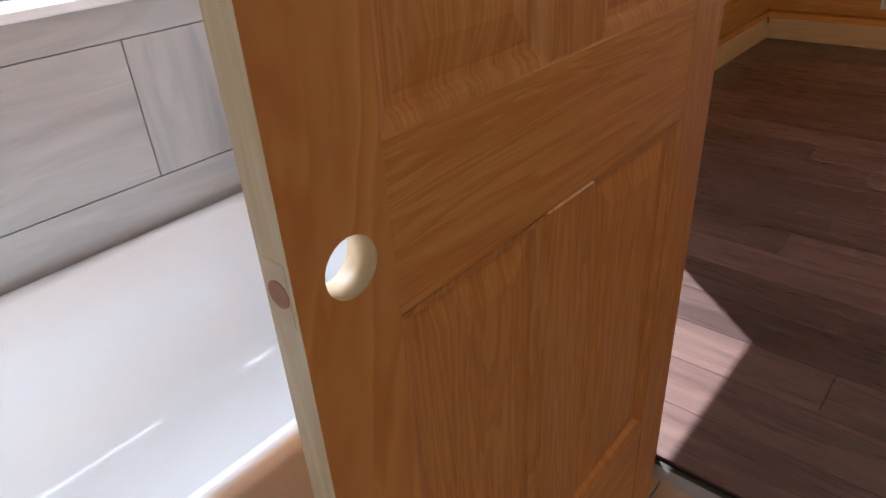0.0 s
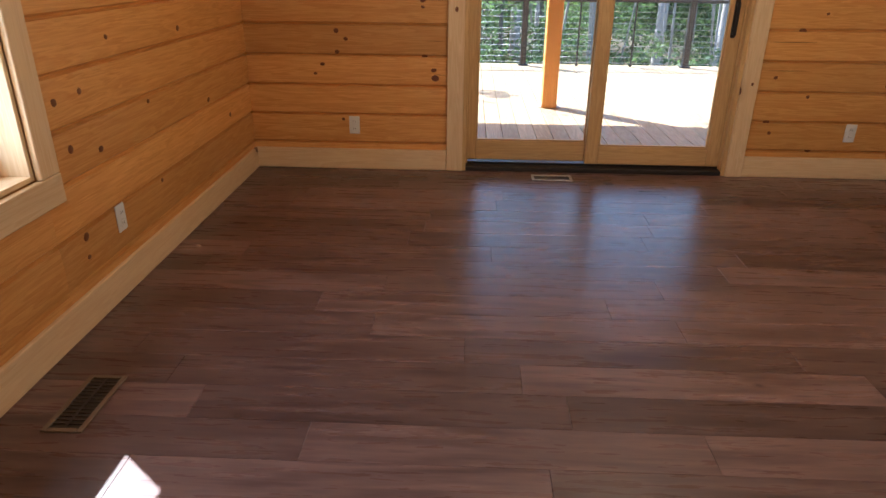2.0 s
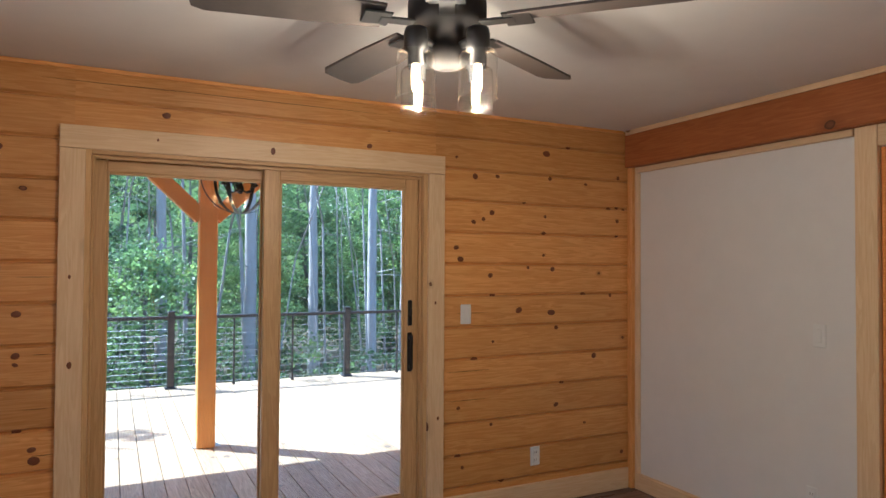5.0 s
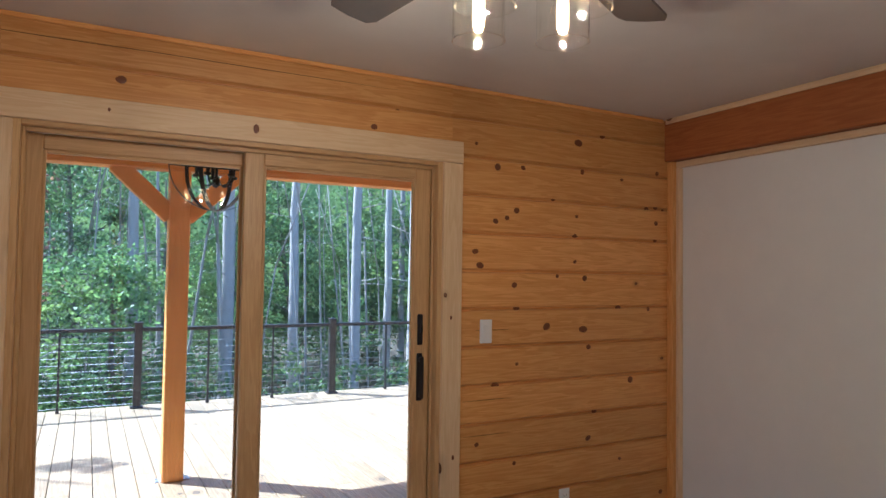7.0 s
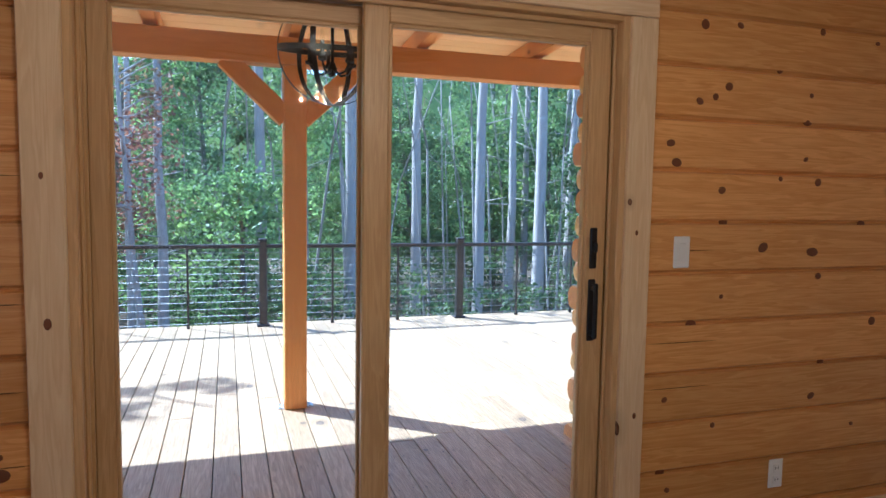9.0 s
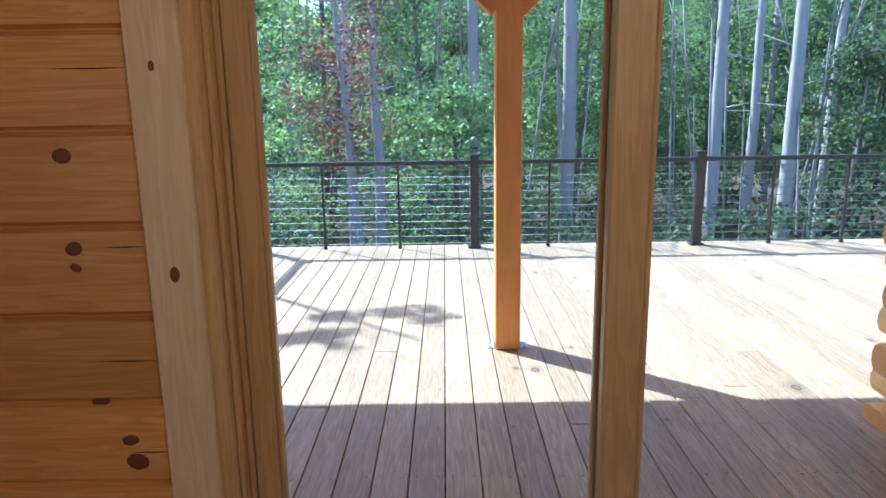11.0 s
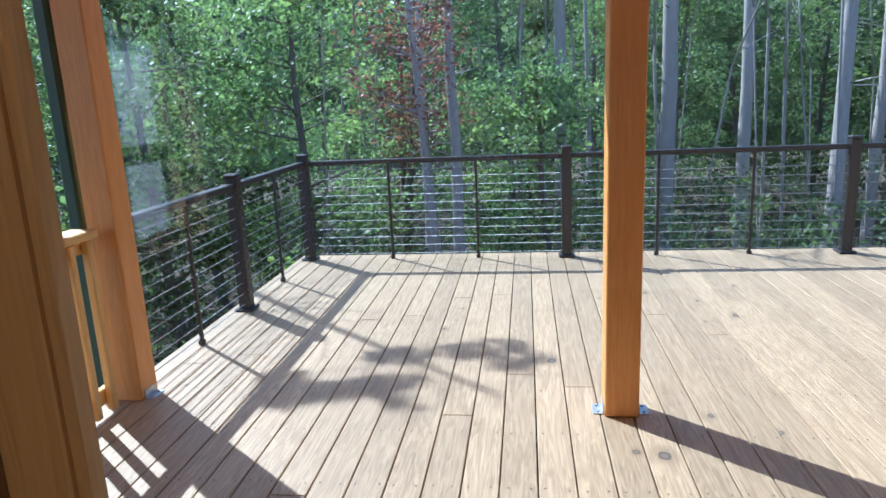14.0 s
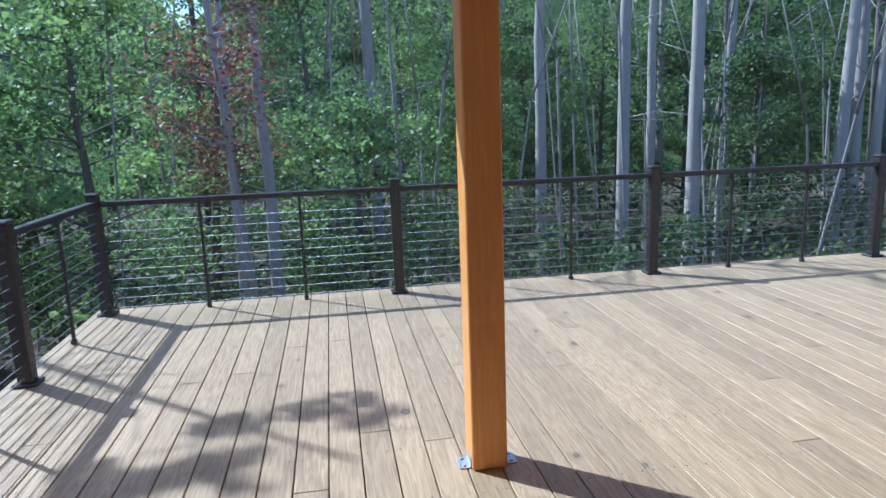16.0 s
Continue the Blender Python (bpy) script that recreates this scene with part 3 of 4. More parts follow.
# ---- bathroom door, open ----
bath_door = tagged(empty("panel_door", -0.345, 1.008, 0.012), "open six-panel pine door with an empty knob hole", "door")
HX = -0.0175
T = 0.0175
DOOR_H = 2.02
stiles = ((-0.79, -0.689), (-0.455, -0.352), (-0.103, 0.0))
rails = ((0.0, 0.288), (0.888, 1.053), (1.64, 1.75), (1.91, DOOR_H))


def door_board(name, y0, y1, z0, z1, upright):
    m = pose(HX, (y0 + y1) / 2, (z0 + z1) / 2, 0, -90, 0) @ pose(0, 0, 0, 90, 0, 0) if upright else pose(HX, (y0 + y1) / 2, (z0 + z1) / 2, 0, 0, 90)
    if upright:
        return board(name, z1 - z0, y1 - y0, 2 * T, DOORWOOD, m, bath_door, 0.002)
    return board(name, y1 - y0, z1 - z0, 2 * T, DOORWOOD, m, bath_door, 0.002)


def raised_panel(y0, y1, z0, z1):
    """A raised panel with moulded edges on both faces."""
    bm = bmesh.new()
    for side in (1, -1):
        loops = []
        for inset, x in ((0.0, T - 0.001), (0.010, T - 0.004), (0.016, T - 0.012), (0.024, T - 0.0125), (0.058, T - 0.004), (0.062, T - 0.004)):
            w, h = (z1 - z0) / 2 - inset, (y1 - y0) / 2 - inset
            loops.append([bm.verts.new((a * w, side * x, b * h)) for a, b in ((-1, -1), (1, -1), (1, 1), (-1, 1))])
        for p, q in zip(loops, loops[1:]):
            for k in range(4):
                bm.faces.new((p[k], p[(k + 1) % 4], q[(k + 1) % 4], q[k]))
        bm.faces.new(loops[-1])
    bmesh.ops.recalc_face_normals(bm, faces=bm.faces)
    ob = new("panel", mesh_from("panel", bm, DOORWOOD))
    ob.parent = bath_door
    ob.matrix_basis = pose(HX, (y0 + y1) / 2, (z0 + z1) / 2, 0, -90, 0) @ pose(0, 0, 0, 90, 0, 0)
    return ob


def knob_stile():
    """The lock stile with a bored knob hole and a latch mortise."""
    y0, y1 = stiles[0]
    cy, cz, r = -0.734, 0.963, 0.027
    bm = bmesh.new()
    n = 24
    for side in (1, -1):
        circle = [bm.verts.new((HX + side * T, cy + r * math.cos(2 * math.pi * k / n), cz + r * math.sin(2 * math.pi * k / n))) for k in range(n)]
        square = []
        for k in range(n):
            a = 2 * math.pi * k / n
            s = 0.0445 / max(abs(math.cos(a)), abs(math.sin(a)))
            square.append(bm.verts.new((HX + side * T, min(max(cy + s * math.cos(a), y0), y1), cz + s * math.sin(a))))
        for k in range(n):
            bm.faces.new((circle[k], circle[(k + 1) % n], square[(k + 1) % n], square[k]))
        if side == 1:
            first = circle
        else:
            for k in range(n):
                f = bm.faces.new((first[k], first[(k + 1) % n], circle[(k + 1) % n], circle[k]))
                f.material_index, f.smooth = 1, True
    za, zb = cz - 0.0445, cz + 0.0445
    ya, yb = max(cy - 0.0445, y0), min(cy + 0.0445, y1)
    for lo, hi in (((HX - T, y0, 0.0), (HX + T, y1, za)), ((HX - T, y0, zb), (HX + T, y1, DOOR_H)), ((HX - T, yb, za), (HX + T, y1, zb)), ((HX - T, y0, za), (HX + T, ya, zb))):
        if hi[1] - lo[1] > 0.0005:
            add_box(bm, lo, hi)
    bmesh.ops.remove_doubles(bm, verts=bm.verts, dist=0.0001)
    bmesh.ops.recalc_face_normals(bm, faces=bm.faces)
    for f in bm.faces:
        if f.calc_center_median().y < y0 + 0.0005:
            f.material_index = 1
    bm.transform(Matrix.Rotation(radians(90), 4, "Y"))
    ob = new("lock_stile", mesh_from("lock_stile", bm, [DOORWOOD, DOOREDGE]))
    ob.parent = bath_door
    ob.matrix_basis = pose(0, 0, 0, 0, -90, 0)
    return ob


knob_stile()
bm = bmesh.new()
add_box(bm, (HX - 0.0125, -0.7905, 0.935), (HX + 0.0125, -0.7898, 0.992), 0.0)
face = new("latch_mortise", mesh_from("latch_mortise", bm, DOOREDGE))
face.parent = bath_door
bm = bmesh.new()
add_rod(bm, (HX, -0.7912, 0.963), (HX, -0.789, 0.963), 0.012, n=16)
bore = new("latch_bore", mesh_from("latch_bore", bm, BEAM))
bore.parent = bath_door
door_board("stile", *stiles[2], 0.0, DOOR_H, True)
for z0, z1 in rails:
    door_board("rail", stiles[0][1], stiles[2][0], z0, z1, False)
for (a0, a1), (b0, b1) in zip(rails, rails[1:]):
    door_board("mullion", *stiles[1], a1, b0, True)
    raised_panel(stiles[0][1], stiles[1][0], a1, b0)
    raised_panel(stiles[1][1], stiles[2][0], a1, b0)
for z in (0.22, 1.0, 1.80):
    bm = bmesh.new()
    add_rod(bm, (-0.041, 0.004, z - 0.045), (-0.041, 0.004, z + 0.045), 0.006, n=10)
    add_box(bm, (-0.038, 0.0005, z - 0.045), (-0.006, 0.003, z + 0.045))
    h = new("hinge", mesh_from("hinge", bm, BLACK))
    h.parent = bath_door
bath_jamb = structure(empty("trim_bath_door"), "pine jamb and casing of the bathroom doorway", "trim")
span("jamb", (-0.402, 1.012, 0.0), (-0.381, FLOOR_Y - 0.004, 2.055), DOORWOOD, bath_jamb, 0.003)
span("jamb", (0.450, 1.006, 0.0), (0.470, FLOOR_Y + 0.004, 2.055), DOORWOOD, bath_jamb, 0.003)
span("jamb", (-0.381, 1.006, 2.036), (0.450, FLOOR_Y + 0.004, 2.056), DOORWOOD, bath_jamb, 0.003)
span("board", (-0.500, FLOOR_Y + 0.002, 0.0), (-0.400, FLOOR_Y + 0.020, 2.13), DOORWOOD, bath_jamb, 0.004)
span("board", (0.458, FLOOR_Y + 0.002, 0.0), (0.560, FLOOR_Y + 0.020, 2.13), DOORWOOD, bath_jamb, 0.004)

# ---- bathtub ----


def bathtub():
    bm = bmesh.new()
    x0, x1, y0, y1, top = -1.555, -0.70, -0.62, 1.0, 0.47

    def loop(inset_x, inset_y, z, r, n=6):
        vs = []
        for cx, cy, a0 in ((x1 - inset_x - r, y1 - inset_y - r, 0), (x0 + inset_x + r, y1 - inset_y - r, 90), (x0 + inset_x + r, y0 + inset_y + r, 180), (x1 - inset_x - r, y0 + inset_y + r, 270)):
            for k in range(n + 1):
                a = radians(a0 + 90 * k / n)
                vs.append(bm.verts.new((cx + r * math.cos(a), cy + r * math.sin(a), z)))
        return vs
    loops = [loop(0.012, 0.0, -0.007, 0.01), loop(0.012, 0.0, top - 0.05, 0.01), loop(0.0, 0.0, top - 0.045, 0.012), loop(0.0, 0.0, top - 0.01, 0.015), loop(0.008, 0.008, top, 0.02),
             loop(0.030, 0.07, top, 0.10), loop(0.040, 0.085, top - 0.012, 0.11), loop(0.065, 0.12, top - 0.15, 0.13), loop(0.13, 0.20, 0.12, 0.15), loop(0.20, 0.28, 0.075, 0.15), loop(0.30, 0.42, 0.07, 0.1)]
    for p, q in zip(loops, loops[1:]):
        for k in range(len(p)):
            f = bm.faces.new((p[k], p[(k + 1) % len(p)], q[(k + 1) % len(q)], q[k]))
            f.smooth = True
    bm.faces.new(loops[-1])
    bmesh.ops.recalc_face_normals(bm, faces=bm.faces)
    return new("bathtub", mesh_from("bathtub", bm, TUBWHITE))


tagged(bathtub(), "white acrylic alcove bathtub against grey tile", "bathtub")
window_2 = structure(empty("window_2"), "white-trimmed bathroom window over the tub", "window")
span("sill", (-1.80, 0.0, 1.005), (-1.54, 0.95, 1.03), PLASTIC, window_2)
for lo, hi in (((-1.72, 0.0, 1.032), (-1.68, 0.05, 1.948)), ((-1.72, 0.90, 1.032), (-1.68, 0.948, 1.948)), ((-1.72, 0.05, 1.032), (-1.68, 0.90, 1.08)), ((-1.72, 0.05, 1.90), (-1.68, 0.90, 1.948))):
    span("frame", lo, hi, PLASTIC, window_2)
pane = boxes("pane", [((-1.703, 0.05, 1.08), (-1.697, 0.90, 1.90))], GLASS, 0, window_2)
pane.visible_shadow = False
# ---- small wall fittings ----


def wall_plate(label, m, kind):
    """A cover plate with two sockets or two rocker switches."""
    top = tagged(empty("outlet" if kind == "outlet" else "light_switch"), label, "outlet" if kind == "outlet" else "switch", "white wall plates")
    bm = bmesh.new()
    add_box(bm, (-0.036, -0.007, -0.060), (0.036, 0.0, 0.060), 0.004)
    part = new("plate", mesh_from("plate", bm, PLASTIC))
    part.parent = top
    bm = bmesh.new()
    if kind == "outlet":
        for z in (-0.024, 0.024):
            add_box(bm, (-0.017, -0.011, z - 0.018), (0.017, -0.006, z + 0.018), 0.003)
    else:
        add_box(bm, (-0.017, -0.012, -0.034), (0.017, -0.006, 0.034), 0.003)
    part = new("socket" if kind == "outlet" else "rocker", mesh_from("socket", bm, PLASTIC))
    part.parent = top
    if kind == "outlet":
        for z in (-0.024, 0.024):
            for x in (-0.007, 0.007):
                boxes("slot", [((x - 0.0012, -0.0113, z - 0.005), (x + 0.0012, -0.0105, z + 0.006))], DARK, 0, top)
    top.matrix_basis = m
    return top


FACE_N = NORTH + 0.001
wall_plate("white duplex outlet on the knotty pine wall", pose(-0.746, FACE_N, 0.302), "outlet")
wall_plate("white duplex outlet on the knotty pine wall", pose(2.545, FACE_N, 0.308), "outlet")
wall_plate("white rocker switch on the knotty pine wall", pose(2.037, FACE_N, 1.225), "switch")
wall_plate("white duplex outlet on the side pine wall", pose(WEST + 0.001, 3.26, 0.322, 0, 0, 90), "outlet")
wall_plate("white switch plate on the white wall", pose(EAST + 0.028, 3.755, 1.173, 0, 0, -90), "switch")
wall_plate("white outlet on the white wall", pose(EAST + 0.028, 3.80, 0.33, 0, 0, -90), "outlet")


def floor_register(x, y, length, width, turn, mat):
    top = tagged(empty("floor_register"), "metal floor vent register set in the plank floor", "vent", "floor registers")
    bm = bmesh.new()
    l, w = length / 2, width / 2
    for lo, hi in (((-l, -w, 0), (l, -w + 0.018, 0.006)), ((-l, w - 0.018, 0), (l, w, 0.006)), ((-l, -w + 0.018, 0), (-l + 0.018, w - 0.018, 0.006)), ((l - 0.018, -w + 0.018, 0), (l, w - 0.018, 0.006))):
        add_box(bm, lo, hi, 0.0015)
    part = new("frame", mesh_from("frame", bm, mat))
    part.parent = top
    bm = bmesh.new()
    n = 14
    for k in range(n):
        x0 = -l + 0.02 + (2 * l - 0.04) * k / n
        add_box(bm, (x0, -w + 0.018, 0.001), (x0 + 0.006, w - 0.018, 0.004))
    add_box(bm, (-l + 0.018, -0.004, 0.001), (l - 0.018, 0.004, 0.0045))
    part = new("louvre", mesh_from("louvre", bm, BRONZE))
    part.parent = top
    bm = bmesh.new()
    add_box(bm, (-l + 0.01, -w + 0.01, 0.0), (l - 0.01, w - 0.01, 0.001))
    part = new("well", mesh_from("well", bm, DARK))
    part.parent = top
    top.matrix_basis = pose(x, y, 0.001, 0, 0, turn)
    return top


floor_register(0.59, 4.97, 0.27, 0.12, 0, GALV)
floor_register(-1.195, 2.42, 0.30, 0.13, 90, BROWN)

# ---- ceiling fan ----


def ceiling_fan(x, y):
    top = tagged(empty("ceiling_fan", x, y, TOP), "dark bronze ceiling fan with glass jar lights", "ceiling fan")

    def part(name, bm, mat, smooth=False, label=""):
        ob = new(name, mesh_from(name, bm, mat))
        ob.parent = top
        return tagged(ob, label)
    bm = bmesh.new()
    lathe(bm, ((0.0, 0.0), (0.075, 0.0), (0.075, -0.03), (0.06, -0.05), (0.016, -0.06), (0.016, -0.12), (0.05, -0.13), (0.105, -0.15), (0.115, -0.17), (0.115, -0.225), (0.10, -0.245), (0.06, -0.255),
               (0.055, -0.30), (0.062, -0.31), (0.062, -0.345), (0.04, -0.36), (0.0, -0.362)), 28)
    part("motor", bm, MOTOR)
    for k in range(5):
        a = radians(-45 + 72 * k)
        c, s = math.cos(a), math.sin(a)
        turn = Matrix.Rotation(a, 4, "Z")
        bm = bmesh.new()
        add_box(bm, (0.08, -0.022, -0.242), (0.20, 0.022, -0.235), 0.002)
        add_box(bm, (0.17, -0.05, -0.240), (0.25, 0.05, -0.234), 0.002)
        bm.transform(turn)
        part("blade_arm", bm, BLACK)
        bm = bmesh.new()
        outline = ((0.19, -0.055), (0.40, -0.066), (0.67, -0.070), (0.702, -0.055), (0.71, 0.0), (0.702, 0.055), (0.67, 0.070), (0.40, 0.066), (0.19, 0.055))
        lo = [bm.verts.new((u, v, -0.232 + 0.2 * v)) for u, v in outline]
        hi = [bm.verts.new((u, v, -0.224 + 0.2 * v)) for u, v in outline]
        bm.faces.new(list(reversed(lo))), bm.faces.new(hi)
        for i in range(len(lo)):
            j = (i + 1) % len(lo)
            bm.faces.new((lo[i], lo[j], hi[j], hi[i]))
        bm.transform(turn)
        part("blade", bm, GREYBLADE)
    for k in range(4):
        a = radians(18 + 90 * k)
        cx, cy = 0.122 * math.cos(a), 0.122 * math.sin(a)
        bm = bmesh.new()
        add_rod(bm, (0.04 * math.cos(a), 0.04 * math.sin(a), -0.31), (cx, cy, -0.295), 0.012, n=8)
        lathe(bm, ((0.0, -0.30), (0.030, -0.305), (0.034, -0.32), (0.034, -0.365), (0.022, -0.37), (0.022, -0.405), (0.0, -0.405)), 16, centre=(cx, cy, 0.03))
        part("lamp_holder", bm, BLACK)
        bm = bmesh.new()
        lathe(bm, ((0.024, -0.366), (0.046, -0.368), (0.052, -0.375), (0.054, -0.39), (0.054, -0.497), (0.0555, -0.50), (0.053, -0.501), (0.0525, -0.497)), 24, centre=(cx, cy, 0.03))
        jar = part("jar_shade", bm, JAR, label="clear glass jar shade")
        jar.visible_shadow = False
        bm = bmesh.new()
        lathe(bm, ((0.010, -0.405), (0.012, -0.415), (0.0125, -0.44), (0.012, -0.468), (0.007, -0.480), (0.0, -0.483)), 16, centre=(cx, cy, 0.03))
        part("bulb", bm, BULB, label="glowing warm filament bulb")
    return top


ceiling_fan(0.97, 3.27)
FAN_LAMPS = 2.7
for k in range(4):
    a = radians(18 + 90 * k)
    lamp = new("fan_bulb_light", bpy.data.lights.new("fan_bulb_light", "POINT"))
    lamp.data.energy, lamp.data.color, lamp.data.shadow_soft_size = FAN_LAMPS, (1.0, 0.72, 0.42), 0.006
    lamp.location = (0.97 + 0.122 * math.cos(a), 3.27 + 0.122 * math.sin(a), TOP - 0.461)

# ---- porch and deck ----
PX, PY = 0.853, 7.685
porch_roof = tagged(empty("porch_roof"), "orange-stained timber porch roof with plank soffit", "roof")
span("beam", (-4.6, PY - 0.075, 2.27), (6.5, PY + 0.075, 2.45), TIMBER, porch_roof, 0.006)


def soffit_z(y):
    return 2.56 + (8.5 - y) * 0.06


x = -4.54
while x < 6.5:
    ob = board("rafter", 3.02, 0.13, 0.09, TIMBER, pose(x, 6.84, soffit_z(6.84) - 0.067, 0, 0, 90) @ pose(0, 0, 0, 0, 3.43, 0), porch_roof, 0.005)
    x += 0.90
span("fascia", (-4.65, 8.36, 2.433), (6.6, 8.40, 2.625), TIMBER, porch_roof, 0.004)
y = 5.33
while y < 8.25:
    board("soffit_plank", 11.2, 0.014, 0.141, SOFFIT, pose(0.97, y + 0.07, soffit_z(y + 0.07) + 0.008, 3.43 * -1, 0, 0), porch_roof, 0.004)
    y += 0.1435
board("roofing", 11.3, 0.05, 3.16, ROOFING, pose(0.97, 6.86, soffit_z(6.86) + 0.045, -3.43, 0, 0), porch_roof)

porch_post = tagged(empty("porch_post"), "orange-stained square timber porch post with knee braces", "post")
span("shaft", (PX - 0.075, PY - 0.075, DECK_Z), (PX + 0.075, PY + 0.075, 2.268), TIMBER, porch_post, 0.006)
for s in (-1, 1):
    a, b = Vector((PX + s * 0.06, PY, 1.93)), Vector((PX + s * 0.44, PY, 2.29))
    d = b - a
    ob = board("brace", d.length + 0.02, 0.13, 0.10, TIMBER, Matrix.Translation((a + b) / 2) @ Matrix.Rotation(-math.atan2(d.z, d.x), 4, "Y"), porch_post, 0.005)


def foot_plate(parent, x, y, s):
    bm = bmesh.new()
    add_box(bm, (x - s, y - 0.05, DECK_Z + 0.001), (x + s, y + 0.05, DECK_Z + 0.006), 0.002)
    for k in (-1, 1):
        add_box(bm, (x + k * 0.079 - 0.002, y - 0.05, DECK_Z), (x + k * 0.079 + 0.002, y + 0.05, DECK_Z + 0.045), 0.001)
        for j in (-0.03, 0.03):
            add_rod(bm, (x + k * 0.103, y + j, DECK_Z + 0.005), (x + k * 0.103, y + j, DECK_Z + 0.012), 0.008, n=6)
    ob = new("foot_bracket", mesh_from("foot_bracket", bm, GALV))
    ob.parent = parent
    return tagged(ob, "galvanised steel post bracket")


foot_plate(porch_post, PX, PY, 0.125)
corner_post = tagged(empty("porch_post"), "orange-stained square timber corner post of the porch", "post")
span("shaft", (-1.655, 7.70, DECK_Z), (-1.505, 7.85, 2.268), TIMBER, corner_post, 0.006)
foot_plate(corner_post, -1.58, 7.775, 0.125)

wood_rail = tagged(empty("porch_railing"), "stained timber porch railing with square balusters", "railing")
span("top_rail", (-1.68, 5.34, 0.80), (-1.54, 7.62, 0.84), LOG, wood_rail, 0.006)
span("sub_rail", (-1.625, 5.34, 0.735), (-1.59, 7.62, 0.80), LOG, wood_rail, 0.004)
span("bottom_rail", (-1.625, 5.34, DECK_Z + 0.06), (-1.59, 7.62, DECK_Z + 0.14), LOG, wood_rail, 0.004)
y = 5.42
while y < 7.6:
    span("baluster", (-1.588, y, DECK_Z + 0.03), (-1.550, y + 0.038, 0.795), LOG, wood_rail, 0.004)
    y += 0.125

downspout = tagged(span("downspout", (-1.745, 7.70, DECK_Z - 2.4), (-1.675, 7.76, 2.4), GREEN, None, 0.012), "dark green metal downspout beside the porch post", "downspout")

# cable railing
RAIL_Y, RAIL_X = 10.66, -1.575
cable_rail = tagged(empty("cable_railing"), "dark bronze metal railing with steel cables", "railing")
CABLES = [0.045 + 0.0775 * k - 0.065 for k in range(11)]


def rail_post(x, y):
    bm = bmesh.new()
    add_box(bm, (x - 0.042, y - 0.042, DECK_Z), (x + 0.042, y + 0.042, 0.885), 0.005)
    add_box(bm, (x - 0.048, y - 0.048, 0.885), (x + 0.048, y + 0.048, 0.912), 0.008)
    add_box(bm, (x - 0.070, y - 0.070, DECK_Z), (x + 0.070, y + 0.070, DECK_Z + 0.022), 0.008)
    for z in CABLES:
        for s in (-1, 1):
            add_rod(bm, (x + s * 0.040, y, z), (x + s * 0.047, y, z), 0.006, n=6, mat=1)
            add_rod(bm, (x, y + s * 0.040, z), (x, y + s * 0.047, z), 0.006, n=6, mat=1)
    ob = new("post", mesh_from("post", bm, [BRONZE, STEEL]))
    ob.parent = cable_rail
    return ob


posts_x = [RAIL_X, 0.788, 3.115, 5.415, 7.70]
posts_y = [9.18]
for x in posts_x:
    rail_post(x, RAIL_Y)
for y in posts_y:
    rail_post(RAIL_X, y)
rail_post(7.70, 8.4), rail_post(7.70, 6.8)
for a, b in zip(posts_x, posts_x[1:]):
    span("top_rail", (a + 0.043, RAIL_Y - 0.032, 0.805), (b - 0.043, RAIL_Y + 0.032, 0.848), BRONZE, cable_rail, 0.006)
    for k in (1, 2):
        xm = a + (b - a) * k / 3
        span("picket", (xm - 0.011, RAIL_Y - 0.011, DECK_Z), (xm + 0.011, RAIL_Y + 0.011, 0.806), BRONZE, cable_rail, 0.002)
        span("picket_foot", (xm - 0.018, RAIL_Y - 0.018, DECK_Z), (xm + 0.018, RAIL_Y + 0.018, DECK_Z + 0.031), BRONZE, cable_rail, 0.003)
for a, b in ((7.86, 9.18), (9.18, RAIL_Y)):
    span("top_rail", (RAIL_X - 0.032, a + (0.043 if a > 8 else 0), 0.805), (RAIL_X + 0.032, b - 0.043, 0.848), BRONZE, cable_rail, 0.006)
    ym = (a + b) / 2 if a > 8 else 8.49
    span("picket", (RAIL_X - 0.011, ym - 0.011, DECK_Z), (RAIL_X + 0.011, ym + 0.011, 0.806), BRONZE, cable_rail, 0.002)
    span("picket_foot", (RAIL_X - 0.018, ym - 0.018, DECK_Z), (RAIL_X + 0.018, ym + 0.018, DECK_Z + 0.031), BRONZE, cable_rail, 0.003)
for a, b in ((5.4, 6.8), (6.8, 8.4), (8.4, RAIL_Y)):
    span("top_rail", (7.668, a, 0.805), (7.732, b - 0.043, 0.848), BRONZE, cable_rail, 0.006)
bm = bmesh.new()
for z in CABLES:
    add_rod(bm, (RAIL_X, RAIL_Y, z), (7.70, RAIL_Y, z), 0.0033, n=6)
    add_rod(bm, (RAIL_X, 7.86, z), (RAIL_X, RAIL_Y, z), 0.0033, n=6)
    add_rod(bm, (7.70, 5.4, z), (7.70, RAIL_Y, z), 0.0033, n=6)
ob = new("cable", mesh_from("cable", bm, STEEL))
ob.parent = cable_rail

# orb chandelier on the porch


